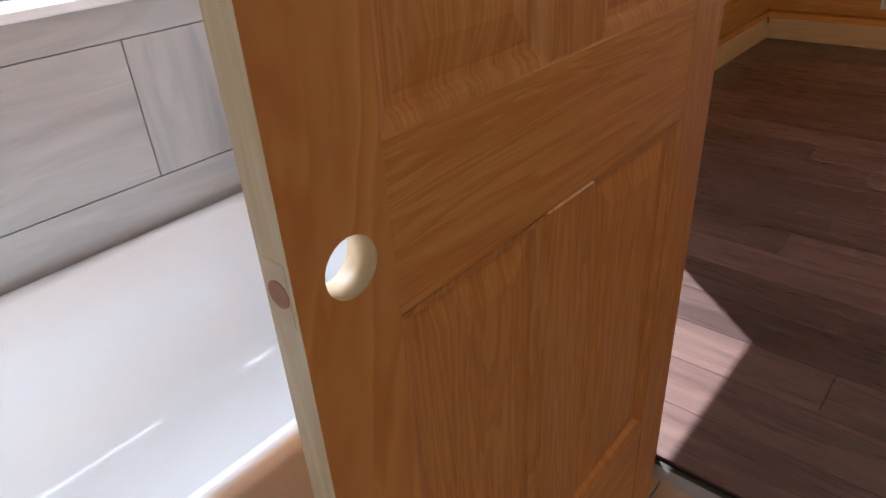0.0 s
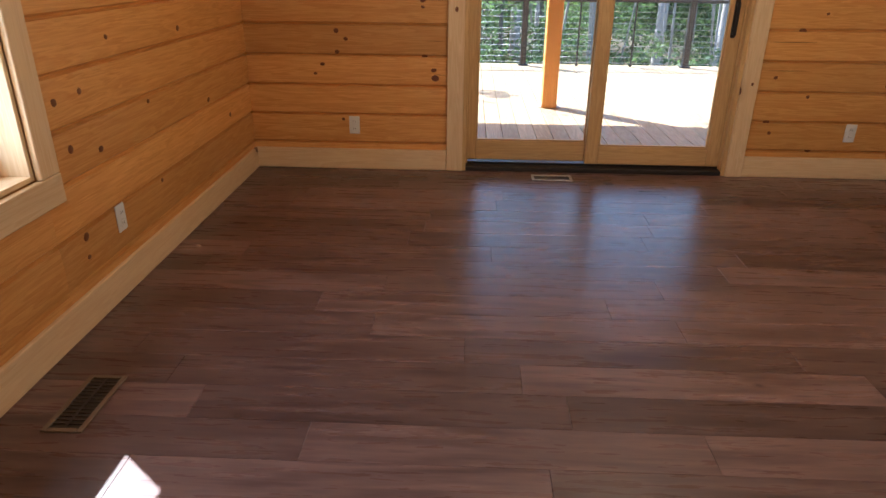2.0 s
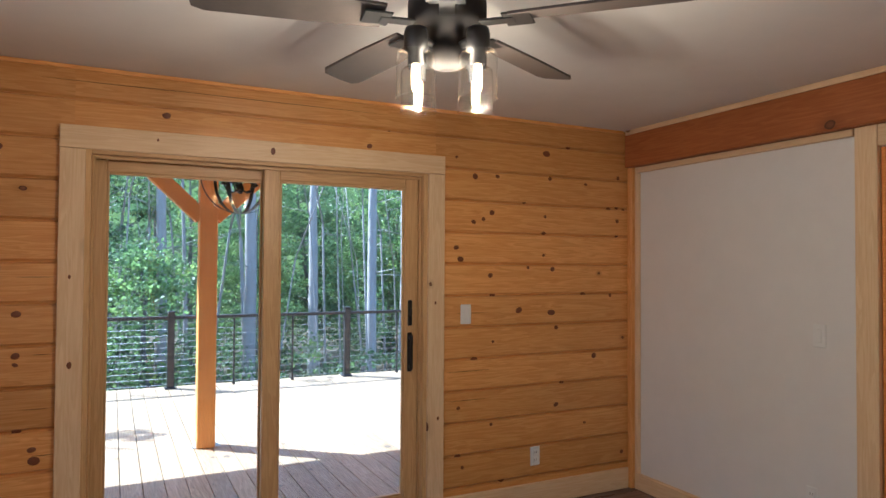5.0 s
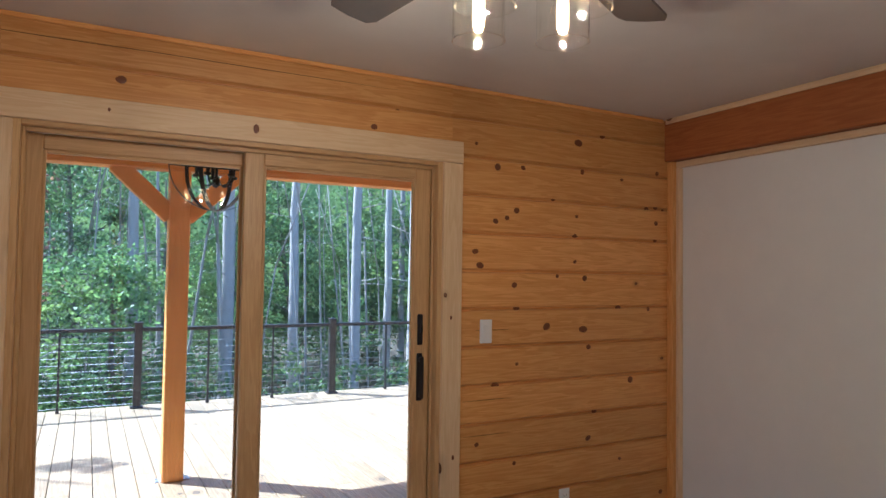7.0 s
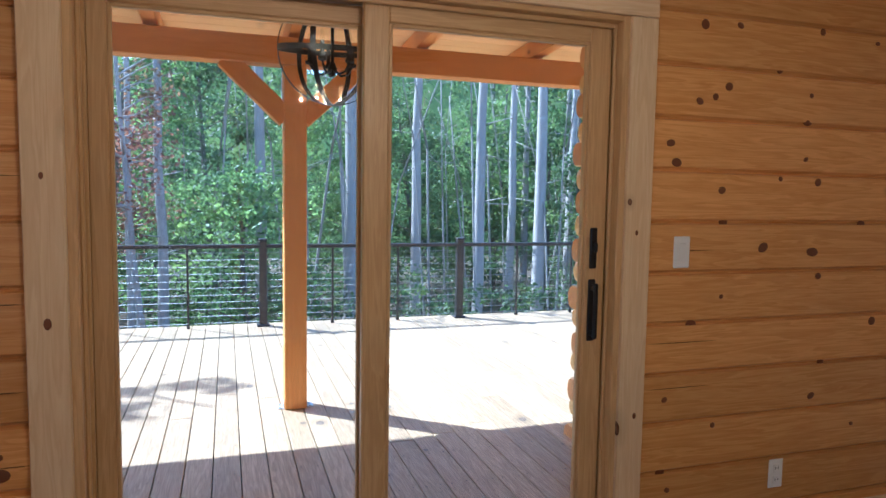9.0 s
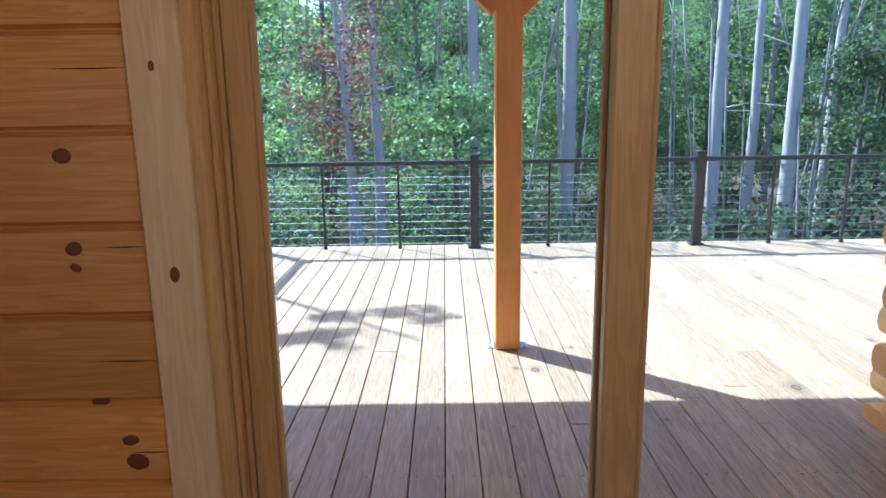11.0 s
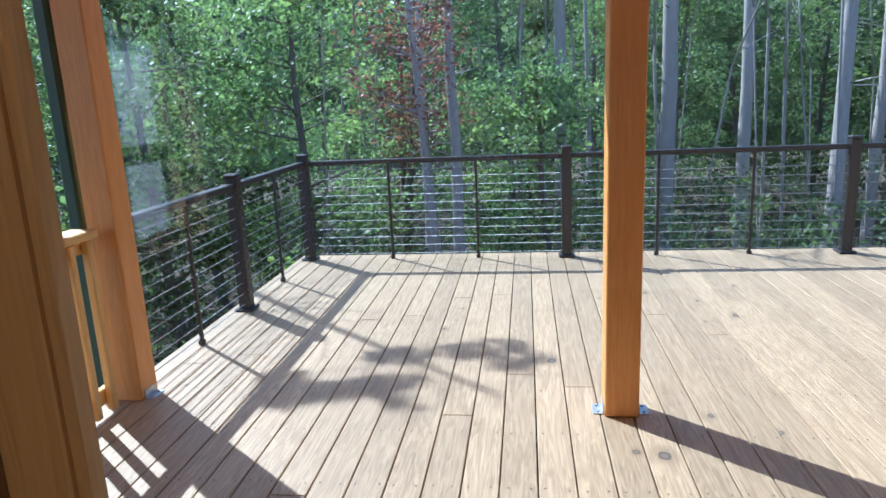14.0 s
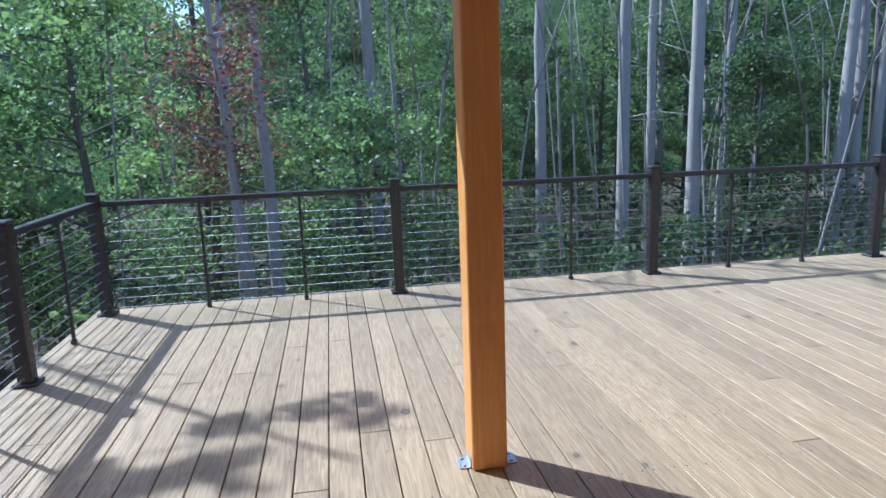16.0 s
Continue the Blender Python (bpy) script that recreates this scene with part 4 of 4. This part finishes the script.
def chandelier(x, y, z, r):
    top = tagged(empty("chandelier", x, y, z), "dark bronze orb chandelier with candle lamps", "chandelier")

    def part(name, bm, mat):
        ob = new(name, mesh_from(name, bm, mat))
        ob.parent = top

    def hoop(bm, turn, w=0.014, n=40):
        ring = []
        for k in range(n):
            a = 2 * math.pi * k / n
            ring.append([bm.verts.new(turn @ Vector((q * math.cos(a), q * math.sin(a), s))) for q, s in ((r, -w), (r, w), (r - 0.004, w), (r - 0.004, -w))])
        for k in range(n):
            p, q = ring[k], ring[(k + 1) % n]
            for j in range(4):
                bm.faces.new((p[j], p[(j + 1) % 4], q[(j + 1) % 4], q[j]))
    for turn in (Matrix.Rotation(radians(8), 4, "X"), Matrix.Rotation(radians(90), 4, "X"), Matrix.Rotation(radians(62), 4, "Z") @ Matrix.Rotation(radians(90), 4, "X"), Matrix.Rotation(radians(122), 4, "Z") @ Matrix.Rotation(radians(90), 4, "X")):
        bm = bmesh.new()
        hoop(bm, turn)
        part("hoop", bm, BLACK)
    bm = bmesh.new()
    add_rod(bm, (0, 0, -0.10), (0, 0, r + 0.16), 0.009, n=8)
    lathe(bm, ((0.0, -0.14), (0.02, -0.12), (0.026, -0.09), (0.012, -0.06), (0.0, -0.06)), 12)
    lathe(bm, ((0.0, r + 0.18), (0.06, r + 0.18), (0.06, r + 0.165), (0.02, r + 0.14), (0.0, r + 0.14)), 16)
    part("stem", bm, BLACK)
    for k in range(5):
        a = radians(20 + 72 * k)
        c, s = math.cos(a), math.sin(a)
        bm = bmesh.new()
        pts = [Vector((q * c, q * s, h)) for q, h in ((0.01, -0.10), (0.05, -0.125), (0.09, -0.115), (0.12, -0.07))]
        for p, q in zip(pts, pts[1:]):
            add_rod(bm, p, q, 0.006, n=6)
        lathe(bm, ((0.0, -0.075), (0.022, -0.07), (0.024, -0.055), (0.0, -0.055)), 12, centre=(0.12 * c, 0.12 * s, 0))
        part("arm", bm, BLACK)
        bm = bmesh.new()
        add_rod(bm, (0.12 * c, 0.12 * s, -0.056), (0.12 * c, 0.12 * s, 0.03), 0.011, n=10)
        part("candle_sleeve", bm, BLACK)
        bm = bmesh.new()
        lathe(bm, ((0.0, 0.03), (0.008, 0.034), (0.013, 0.055), (0.008, 0.08), (0.0, 0.092)), 10, centre=(0.12 * c, 0.12 * s, 0))
        part("bulb", bm, JAR)
    return top


chandelier(0.95, 6.62, 2.175, 0.285)

# log wing to the east
log_wing = tagged(empty("log_wing"), "stacked round-log wing with interlocking log ends", "log wall")


def log(m, length, r):
    key = ("log", round(length, 3), r)
    if key not in CACHE:
        bm = bmesh.new()
        n = 16
        prof = [(r * 0.95 * math.cos(2 * math.pi * (k + 0.5) / n), max(-0.072, min(0.072, r * math.sin(2 * math.pi * (k + 0.5) / n)))) for k in range(n)]
        rings = [[bm.verts.new((x, y * f, z * f)) for y, z in prof] for x, f in ((-length / 2, 0.93), (-length / 2 + 0.012, 1.0), (length / 2 - 0.012, 1.0), (length / 2, 0.93))]
        for p, q in zip(rings, rings[1:]):
            for k in range(n):
                bm.faces.new((p[k], p[(k + 1) % n], q[(k + 1) % n], q[k]))
        bm.faces.new(rings[0]).material_index = 1
        bm.faces.new(rings[-1]).material_index = 1
        bmesh.ops.recalc_face_normals(bm, faces=bm.faces)
        CACHE[key] = mesh_from("log", bm, [LOG, LOGEND])
    ob = new("log", CACHE[key])
    ob.parent, ob.matrix_basis = log_wing, m
    return ob


for k in range(-1, 16):
    z = DECK_Z + 0.153 + 0.1455 * k
    if k % 2:
        log(pose(4.49, 6.60, z), 4.06 + 0.03 * (k % 3), 0.10)
    else:
        log(pose(2.60, 6.05, z, 0, 0, 90), 1.46, 0.10)
# ---- woods ----
structure(boxes("ground", [((-300, -300, -3.6), (300, 300, -3.0))], LITTER), "forest floor covered in leaf litter", "ground")


def shaded(p):
    """Whether a leaf at p would shade the terrace or the bedroom window, outside two chosen dapple spots."""
    k = (p[:, 2] + 0.07) / SUN_DIR.z
    x, y = p[:, 0] - SUN_DIR.x * k, p[:, 1] - SUN_DIR.y * k
    open_deck = (x > -2.6) & (x < 9.5) & (y > 1.0) & (y < 12.0) & (p[:, 2] > -0.6)
    ragged = np.sin(9.0 * x + 4.0 * y) * 0.35 + np.sin(17.0 * y - 6.0 * x) * 0.3
    # Two ragged ellipses of shade wanted on the deck; leaves casting there stay.
    dapple_spots = ((x - 0.10) / 0.60) ** 2 + ((y - 8.38) / 0.24) ** 2 + ragged < 0.75 * np.random.default_rng(3).random(len(x)) ** 0.6 + 0.1
    dapple_spots |= ((x + 0.55) / 0.50) ** 2 + ((y - 7.85) / 0.30) ** 2 + ragged < 0.7 * np.random.default_rng(4).random(len(x)) ** 0.6
    dapple_spots &= np.random.default_rng(6).random(len(x)) < 0.42
    return open_deck & ~dapple_spots


def leaf_mesh(name, points, sizes, mat, rng, limit=True):
    """A mesh of folded leaves, one at each point."""
    if limit:
        keep = ~shaded(points)
        points, sizes = points[keep], sizes[keep]
    n = len(points)
    d = rng.normal(size=(n, 3))
    d[:, 2] = d[:, 2] * 0.5 - 0.35
    d /= np.linalg.norm(d, axis=1)[:, None]
    e = np.cross(d, rng.normal(size=(n, 3)))
    e /= np.linalg.norm(e, axis=1)[:, None] + 1e-9
    f = np.cross(d, e)
    s = sizes[:, None]
    v = np.empty((n, 4, 3), dtype=np.float32)
    v[:, 0] = points - d * s * 0.5
    v[:, 1] = points + e * s * 0.30 + f * s * 0.08
    v[:, 2] = points + d * s * 0.5
    v[:, 3] = points - e * s * 0.30 + f * s * 0.08
    me = bpy.data.meshes.new(name)
    me.vertices.add(4 * n)
    me.vertices.foreach_set("co", v.ravel())
    base = np.arange(n, dtype=np.int32)[:, None] * 4
    me.loops.add(6 * n)
    me.loops.foreach_set("vertex_index", (base + np.array([[0, 1, 2, 0, 2, 3]], dtype=np.int32)).ravel())
    me.polygons.add(2 * n)
    me.polygons.foreach_set("loop_start", np.arange(0, 6 * n, 3, dtype=np.int32))
    me.update(calc_edges=True)
    me.validate()
    me.materials.append(mat)
    return me


def clumps(rng, centres, radii, per, size):
    """Leaves gathered in loose flattened clumps round the centres."""
    n = len(centres) * per
    u = rng.normal(size=(n, 3))
    u /= np.linalg.norm(u, axis=1)[:, None]
    u *= rng.random((n, 1)) ** 0.45
    u[:, 2] *= 0.5
    p = np.repeat(centres, per, axis=0) + u * np.repeat(radii, per)[:, None]
    return p, size * rng.uniform(0.6, 1.35, n)


def trunk(bm, x, y, z0, height, r0, lean, rng, steps=7, n=10):
    """A tapering, slightly crooked stem. Returns its points."""
    pts = []
    for k in range(steps + 1):
        f = k / steps
        pts.append(Vector((x + lean[0] * f + rng.normal() * 0.02 * (k > 0), y + lean[1] * f + rng.normal() * 0.02 * (k > 0), z0 + height * f)))
    for k in range(steps):
        a, b = 1 - 0.8 * k / steps, 1 - 0.8 * (k + 1) / steps
        add_rod(bm, pts[k], pts[k + 1] + (pts[k + 1] - pts[k]) * 0.004, r0 * a, r0 * b, n, caps=False)
    return pts


def pine_tree(x, y, r, height=19.0, seed=0):
    rng = np.random.default_rng(seed)
    top = tagged(empty("pine_tree", x, y, -3.05), "tall slender pine with a bare grey trunk", "tree", "tall pines")
    bm = bmesh.new()
    pts = trunk(bm, 0, 0, 0, height, 0.9 * r, rng.normal(0, 0.25, 2), rng, 9)
    for k in range(9):
        f = rng.uniform(0.22, 0.6)
        a = rng.uniform(0, 6.28)
        p = pts[0].lerp(pts[-1], f)
        add_rod(bm, p, p + Vector((math.cos(a), math.sin(a), rng.uniform(-0.1, 0.4))) * rng.uniform(0.3, 1.0), 0.016, 0.006, 5)
    limbs = []
    for k in range(14):
        f = rng.uniform(0.68, 0.99)
        a = rng.uniform(0, 6.28)
        p = pts[0].lerp(pts[-1], f)
        q = p + Vector((math.cos(a), math.sin(a), 0.25)) * rng.uniform(0.8, 2.4) * (1.3 - f)
        add_rod(bm, p, q, 0.035, 0.01, 5)
        limbs.append(q)
    stem = new("trunk", mesh_from("trunk", bm, BARK))
    stem.data.transform(Matrix.Rotation(radians(90), 4, "Y"))
    stem.parent, stem.matrix_basis = top, pose(0, 0, 0, 0, -90, 0)
    p, s = clumps(rng, np.array([tuple(q) for q in limbs]), np.full(len(limbs), 0.75), 60, 0.20)
    p = p + np.array([x, y, -3.05])
    me = leaf_mesh("crown", p, s, LEAFB, rng)
    me.transform(Matrix.Translation((-x, -y, 3.05)))
    crown = new("crown", me)
    crown.parent = top
    tagged(crown, kind="stuff")
    return top


def broadleaf_tree(x, y, r, height, spread, seed, mat, leaf=0.11, count=34, per=70, low=0.15, label="leafy green understory tree", limb=1.0, bark=BARKDARK):
    rng = np.random.default_rng(seed)
    top = tagged(empty("broadleaf_tree", x, y, -3.05), label, "tree", "understory trees")
    bm = bmesh.new()
    pts = trunk(bm, 0, 0, 0, height, r, rng.normal(0, 0.5, 2), rng, 7)
    ends = []
    for k in range(count):
        f = rng.uniform(low, 1.0)
        a = rng.uniform(0, 6.28)
        p = pts[min(6, int(f * 7))].lerp(pts[min(7, int(f * 7) + 1)], f * 7 % 1)
        out = spread * (1.15 - 0.75 * f) * rng.uniform(0.35, 1.0)
        q = p + Vector((math.cos(a) * out, math.sin(a) * out, out * rng.uniform(0.1, 0.6)))
        mid = p.lerp(q, 0.5) + Vector(rng.normal(0, 0.06, 3))
        add_rod(bm, p, mid, limb * (0.022 * (1.3 - f) + 0.006), limb * 0.012, 5)
        add_rod(bm, mid, q, limb * 0.012, limb * 0.004, 5)
        ends.append(q)
        ends.append(mid.lerp(q, 0.4))
    stem = new("trunk", mesh_from("trunk", bm, bark))
    stem.data.transform(Matrix.Rotation(radians(90), 4, "Y"))
    stem.parent, stem.matrix_basis = top, pose(0, 0, 0, 0, -90, 0)
    c = np.array([tuple(q) for q in ends])
    p, s = clumps(rng, c, rng.uniform(0.3, 0.8, len(c)), per, leaf)
    me = leaf_mesh("crown", p + np.array([x, y, -3.05]), s, mat, rng)
    me.transform(Matrix.Translation((-x, -y, 3.05)))
    crown = new("crown", me)
    crown.parent = top
    tagged(crown, kind="stuff")
    return top


PINES = ((1.18, 18.2, 0.16), (3.01, 17.5, 0.185), (5.9, 22.5, 0.20), (6.30, 18.45, 0.17), (9.04, 22.6, 0.17), (11.4, 26.5, 0.17), (8.09, 18.7, 0.20), (9.95, 20.5, 0.15),
         (10.9, 17.8, 0.17), (11.45, 17.9, 0.15), (11.95, 17.9, 0.14), (12.9, 18.2, 0.17), (14.6, 19.5, 0.16), (16.5, 22.0, 0.18), (19.0, 24.0, 0.2), (4.6, 26.0, 0.15), (14.0, 28.0, 0.18), (-1.2, 15.6, 0.10), (-0.55, 14.6, 0.12), (2.2, 23.5, 0.10))
for i, (x, y, r) in enumerate(PINES):
    pine_tree(x, y, r, 19.0 if i < 17 else 11.0, 100 + i)

rng = np.random.default_rng(5)
BROAD = ((-5.2, 14.6, 6.5), (-3.4, 16.2, 7.0), (-7.5, 12.4, 5.2), (-9.5, 15.5, 7.5), (-6.4, 18.5, 8.5), (-2.4, 19.5, 9.0), (0.2, 20.6, 9.0), (2.6, 20.5, 8.5), (4.6, 20.0, 8.2), (7.2, 21.0, 8.8), (10.0, 23.0, 9.0),
         (12.6, 21.5, 8.6), (15.6, 22.5, 9.0), (-11.5, 20.5, 9.0), (0.9, 16.4, 4.6), (9.6, 18.9, 5.6), (-5.0, 10.4, 3.6), (-8.5, 8.4, 3.8), (13.8, 16.8, 6.0), (17.5, 18.0, 8.0), (-14.0, 12.5, 6.5))
for i, (x, y, h) in enumerate(BROAD):
    h = 1.6 + 0.72 * h
    if x > 0.5 and y > 19:
        y += 5.5
    broadleaf_tree(x, y, 0.06 + 0.008 * h, h, 1.0 + 0.22 * h, 300 + i, LEAF if i % 3 else LEAFB, leaf=0.105, count=int(16 + 5 * h), per=85)
broadleaf_tree(-0.75, 14.5, 0.07, 8.2, 1.3, 400, REDLEAF, leaf=0.085, count=30, per=34, low=0.5, label="sparse grey-stemmed tree with reddening leaves", bark=BARK)
broadleaf_tree(-1.0, 15.9, 0.06, 7.5, 1.0, 401, REDLEAF, leaf=0.085, count=24, per=30, low=0.45, label="sparse grey-stemmed tree with reddening leaves", bark=BARK)

# an unseen tree, added and its crown cut so that it dapples the terrace
broadleaf_tree(-4.7, 12.4, 0.09, 9.6, 2.6, 402, LEAF, leaf=0.10, count=34, per=420, low=0.72, label="unseen leafy tree added to dapple the terrace", limb=0.4)

# brush and far woods, their shade painted in by the darker leaf
n = 620
c = np.column_stack((rng.uniform(-14, 22, n), rng.uniform(12.6, 22, n), rng.uniform(-3.0, -0.3, n)))
p, s = clumps(rng, c, rng.uniform(0.3, 0.8, n), 80, 0.10)
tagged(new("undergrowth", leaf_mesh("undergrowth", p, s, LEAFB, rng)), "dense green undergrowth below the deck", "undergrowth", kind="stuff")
n = 1700
ang = rng.uniform(-1.15, 1.25, n)
dist = rng.uniform(27, 42, n)
c = np.column_stack((dist * np.sin(ang), dist * np.cos(ang), rng.uniform(-3.2, 1, n) + rng.random(n) ** 1.2 * (1 + dist * 0.24)))
p, s = clumps(rng, c, rng.uniform(0.7, 1.7, n), 110, 0.20)
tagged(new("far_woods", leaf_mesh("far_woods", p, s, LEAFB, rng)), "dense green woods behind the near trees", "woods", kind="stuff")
bm = bmesh.new()
for k in range(75):
    x, y = rng.uniform(-14, 14), rng.uniform(15.5, 24)
    lean = rng.normal(0, 0.5, 2)
    a = Vector((x, y, -3.1))
    b = Vector((x + lean[0], y + lean[1], rng.uniform(1.0, 3.0)))
    c = b + Vector((lean[0] * 1.4 + rng.normal() * 0.3, lean[1], rng.uniform(2.5, 4.5)))
    r = rng.uniform(0.018, 0.045)
    if x < -3 and y < 19:
        c = b.lerp(c, 0.4)
    add_rod(bm, a, b, r, r * 0.75, 6, caps=False)
    add_rod(bm, b, c, r * 0.75, r * 0.35, 6)
    for j in range(4):
        p = b.lerp(c, rng.uniform(0.0, 0.9))
        add_rod(bm, p, p + Vector((rng.normal() * 0.6, rng.normal() * 0.4, rng.uniform(0.1, 0.6))), r * 0.35, 0.004, 5)
tagged(new("saplings", mesh_from("saplings", bm, BARK)), "thin grey sapling stems among the leaves", "saplings", kind="stuff")
bm = bmesh.new()
for k in range(18):
    a, d = rng.uniform(-0.9, 1.15), rng.uniform(22, 36)
    x, y = d * math.sin(a), d * math.cos(a)
    add_rod(bm, (x, y, -3.1), (x + rng.normal() * 0.4, y, rng.uniform(6, 13)), rng.uniform(0.06, 0.15), 0.04, 7)
tagged(new("far_trunks", mesh_from("far_trunks", bm, BARKDARK)), "grey trunks of the far trees", "trunks", kind="stuff")
bm = bmesh.new()
n = 48
lo = [bm.verts.new((58 * math.sin(radians(-110 + 230 * k / n)), 58 * math.cos(radians(-110 + 230 * k / n)), -3.1)) for k in range(n + 1)]
hi = [bm.verts.new((58 * math.sin(radians(-110 + 230 * k / n)), 58 * math.cos(radians(-110 + 230 * k / n)), 12.0 + 2.5 * math.sin(k * 1.7) + 1.5 * math.sin(k * 4.1))) for k in range(n + 1)]
for k in range(n):
    bm.faces.new((lo[k], lo[k + 1], hi[k + 1], hi[k]))
# The sheet's dark leaf colour stands in for shade between distant trees.
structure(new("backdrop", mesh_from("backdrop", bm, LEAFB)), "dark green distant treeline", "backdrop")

# ---- pieces of floors, deck and tiles ----
rng = random.Random(11)
row, y = 0, FLOOR_Y
PLANK_W, PLANK_L = 0.178, 1.22
while y < 5.13:
    w = min(PLANK_W, 5.13 - y)
    x = WEST - rng.uniform(0.0, PLANK_L)
    while x < EAST + 0.02:
        a, b = max(x, WEST), min(x + PLANK_L, EAST + 0.02)
        if b - a > 0.03:
            board("plank", b - a - 0.0008, 0.010, w - 0.0008, LVP, pose((a + b) / 2, y + w / 2, -0.005), floor, 0.0008)
        x += PLANK_L
    y += PLANK_W
    row += 1
for i in range(9):
    for j in range(8):
        x0, y0 = -1.56 + 0.305 * i, -1.38 + 0.305 * j
        x1, y1 = min(x0 + 0.301, 1.19), min(y0 + 0.301, FLOOR_Y - 0.025)
        if x1 > x0 and y1 > y0 + 0.05:
            boxes("tile", [((x0, y0, -0.008), (x1, y1, 0.0))], TANTILE, 0.0015, bath_floor)
TILE_H, TILE_L = 0.339, 0.68
for k in range(6):
    z0 = 0.247 + TILE_H * k
    off = 0.687 - (0.0 if k % 2 else 0.46)
    for j in range(-4, 3):
        y0, y1 = off + j * TILE_L, off + (j + 1) * TILE_L
        y0, y1 = max(y0, -1.4), min(y1, 1.009)
        if y1 - y0 < 0.03 or (z0 > 0.9 and y1 > 0.0):
            continue
        span("tile", (-1.58, y0 + 0.0015, z0 + 0.0015), (-1.570, y1 - 0.0015, min(z0 + TILE_H, TOP) - 0.0015), TILE, wall_bath_west, 0.001)
span("tile", (-1.58, 0.0, 0.926), (-1.570, 1.009, 1.003), TILE, wall_bath_west, 0.001)

deck = structure(empty("deck"), "weathered treated-pine deck boards with dark gaps", "deck")
BOARD_W, GAP = 0.1447, 0.0055
k = 0
x = 0.760 - 17 * BOARD_W
rng = random.Random(21)
while x < 7.8:
    cut = 5.34 + ((k * 2.3) % 4.3) + rng.uniform(0, 0.8)
    ends = [5.33] + ([cut] if 5.9 < cut < 10.2 else []) + [10.82]
    for a, b in zip(ends, ends[1:]):
        board("deck_board", b - a - 0.004, 0.028, BOARD_W - GAP, DECK, pose(x + BOARD_W / 2, (a + b) / 2, DECK_Z - 0.014, 0, 0, 90), deck, 0.003)
    x += BOARD_W
    k += 1
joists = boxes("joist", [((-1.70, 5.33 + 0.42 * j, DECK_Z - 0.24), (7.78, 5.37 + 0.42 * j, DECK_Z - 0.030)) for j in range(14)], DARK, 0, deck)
bm = bmesh.new()
for x in (-1.5, 1.5, 4.5, 7.5):
    for y in (7.6, 10.4):
        add_box(bm, (x - 0.07, y - 0.07, -3.1), (x + 0.07, y + 0.07, DECK_Z - 0.241), 0.005)
ob = new("support_post", mesh_from("support_post", bm, TIMBER))
ob.parent = deck

bm = bmesh.new()
rng = random.Random(33)
x = 0.760 - 17 * BOARD_W
while x < 3.2:
    for j in range(2, 14):
        for s in (0.03, BOARD_W - 0.03):
            cx, cy = x + s + rng.uniform(-0.006, 0.006), 5.35 + 0.42 * j + rng.uniform(-0.008, 0.008)
            vs = [bm.verts.new((cx + 0.0048 * math.cos(a), cy + 0.0048 * math.sin(a), DECK_Z + 0.0006)) for a in (0, 1.047, 2.094, 3.142, 4.189, 5.236)]
            bm.faces.new(vs)
    x += BOARD_W
ob = new("screw_heads", mesh_from("screw_heads", bm, DARK))
ob.parent = deck
tagged(ob, kind="stuff")
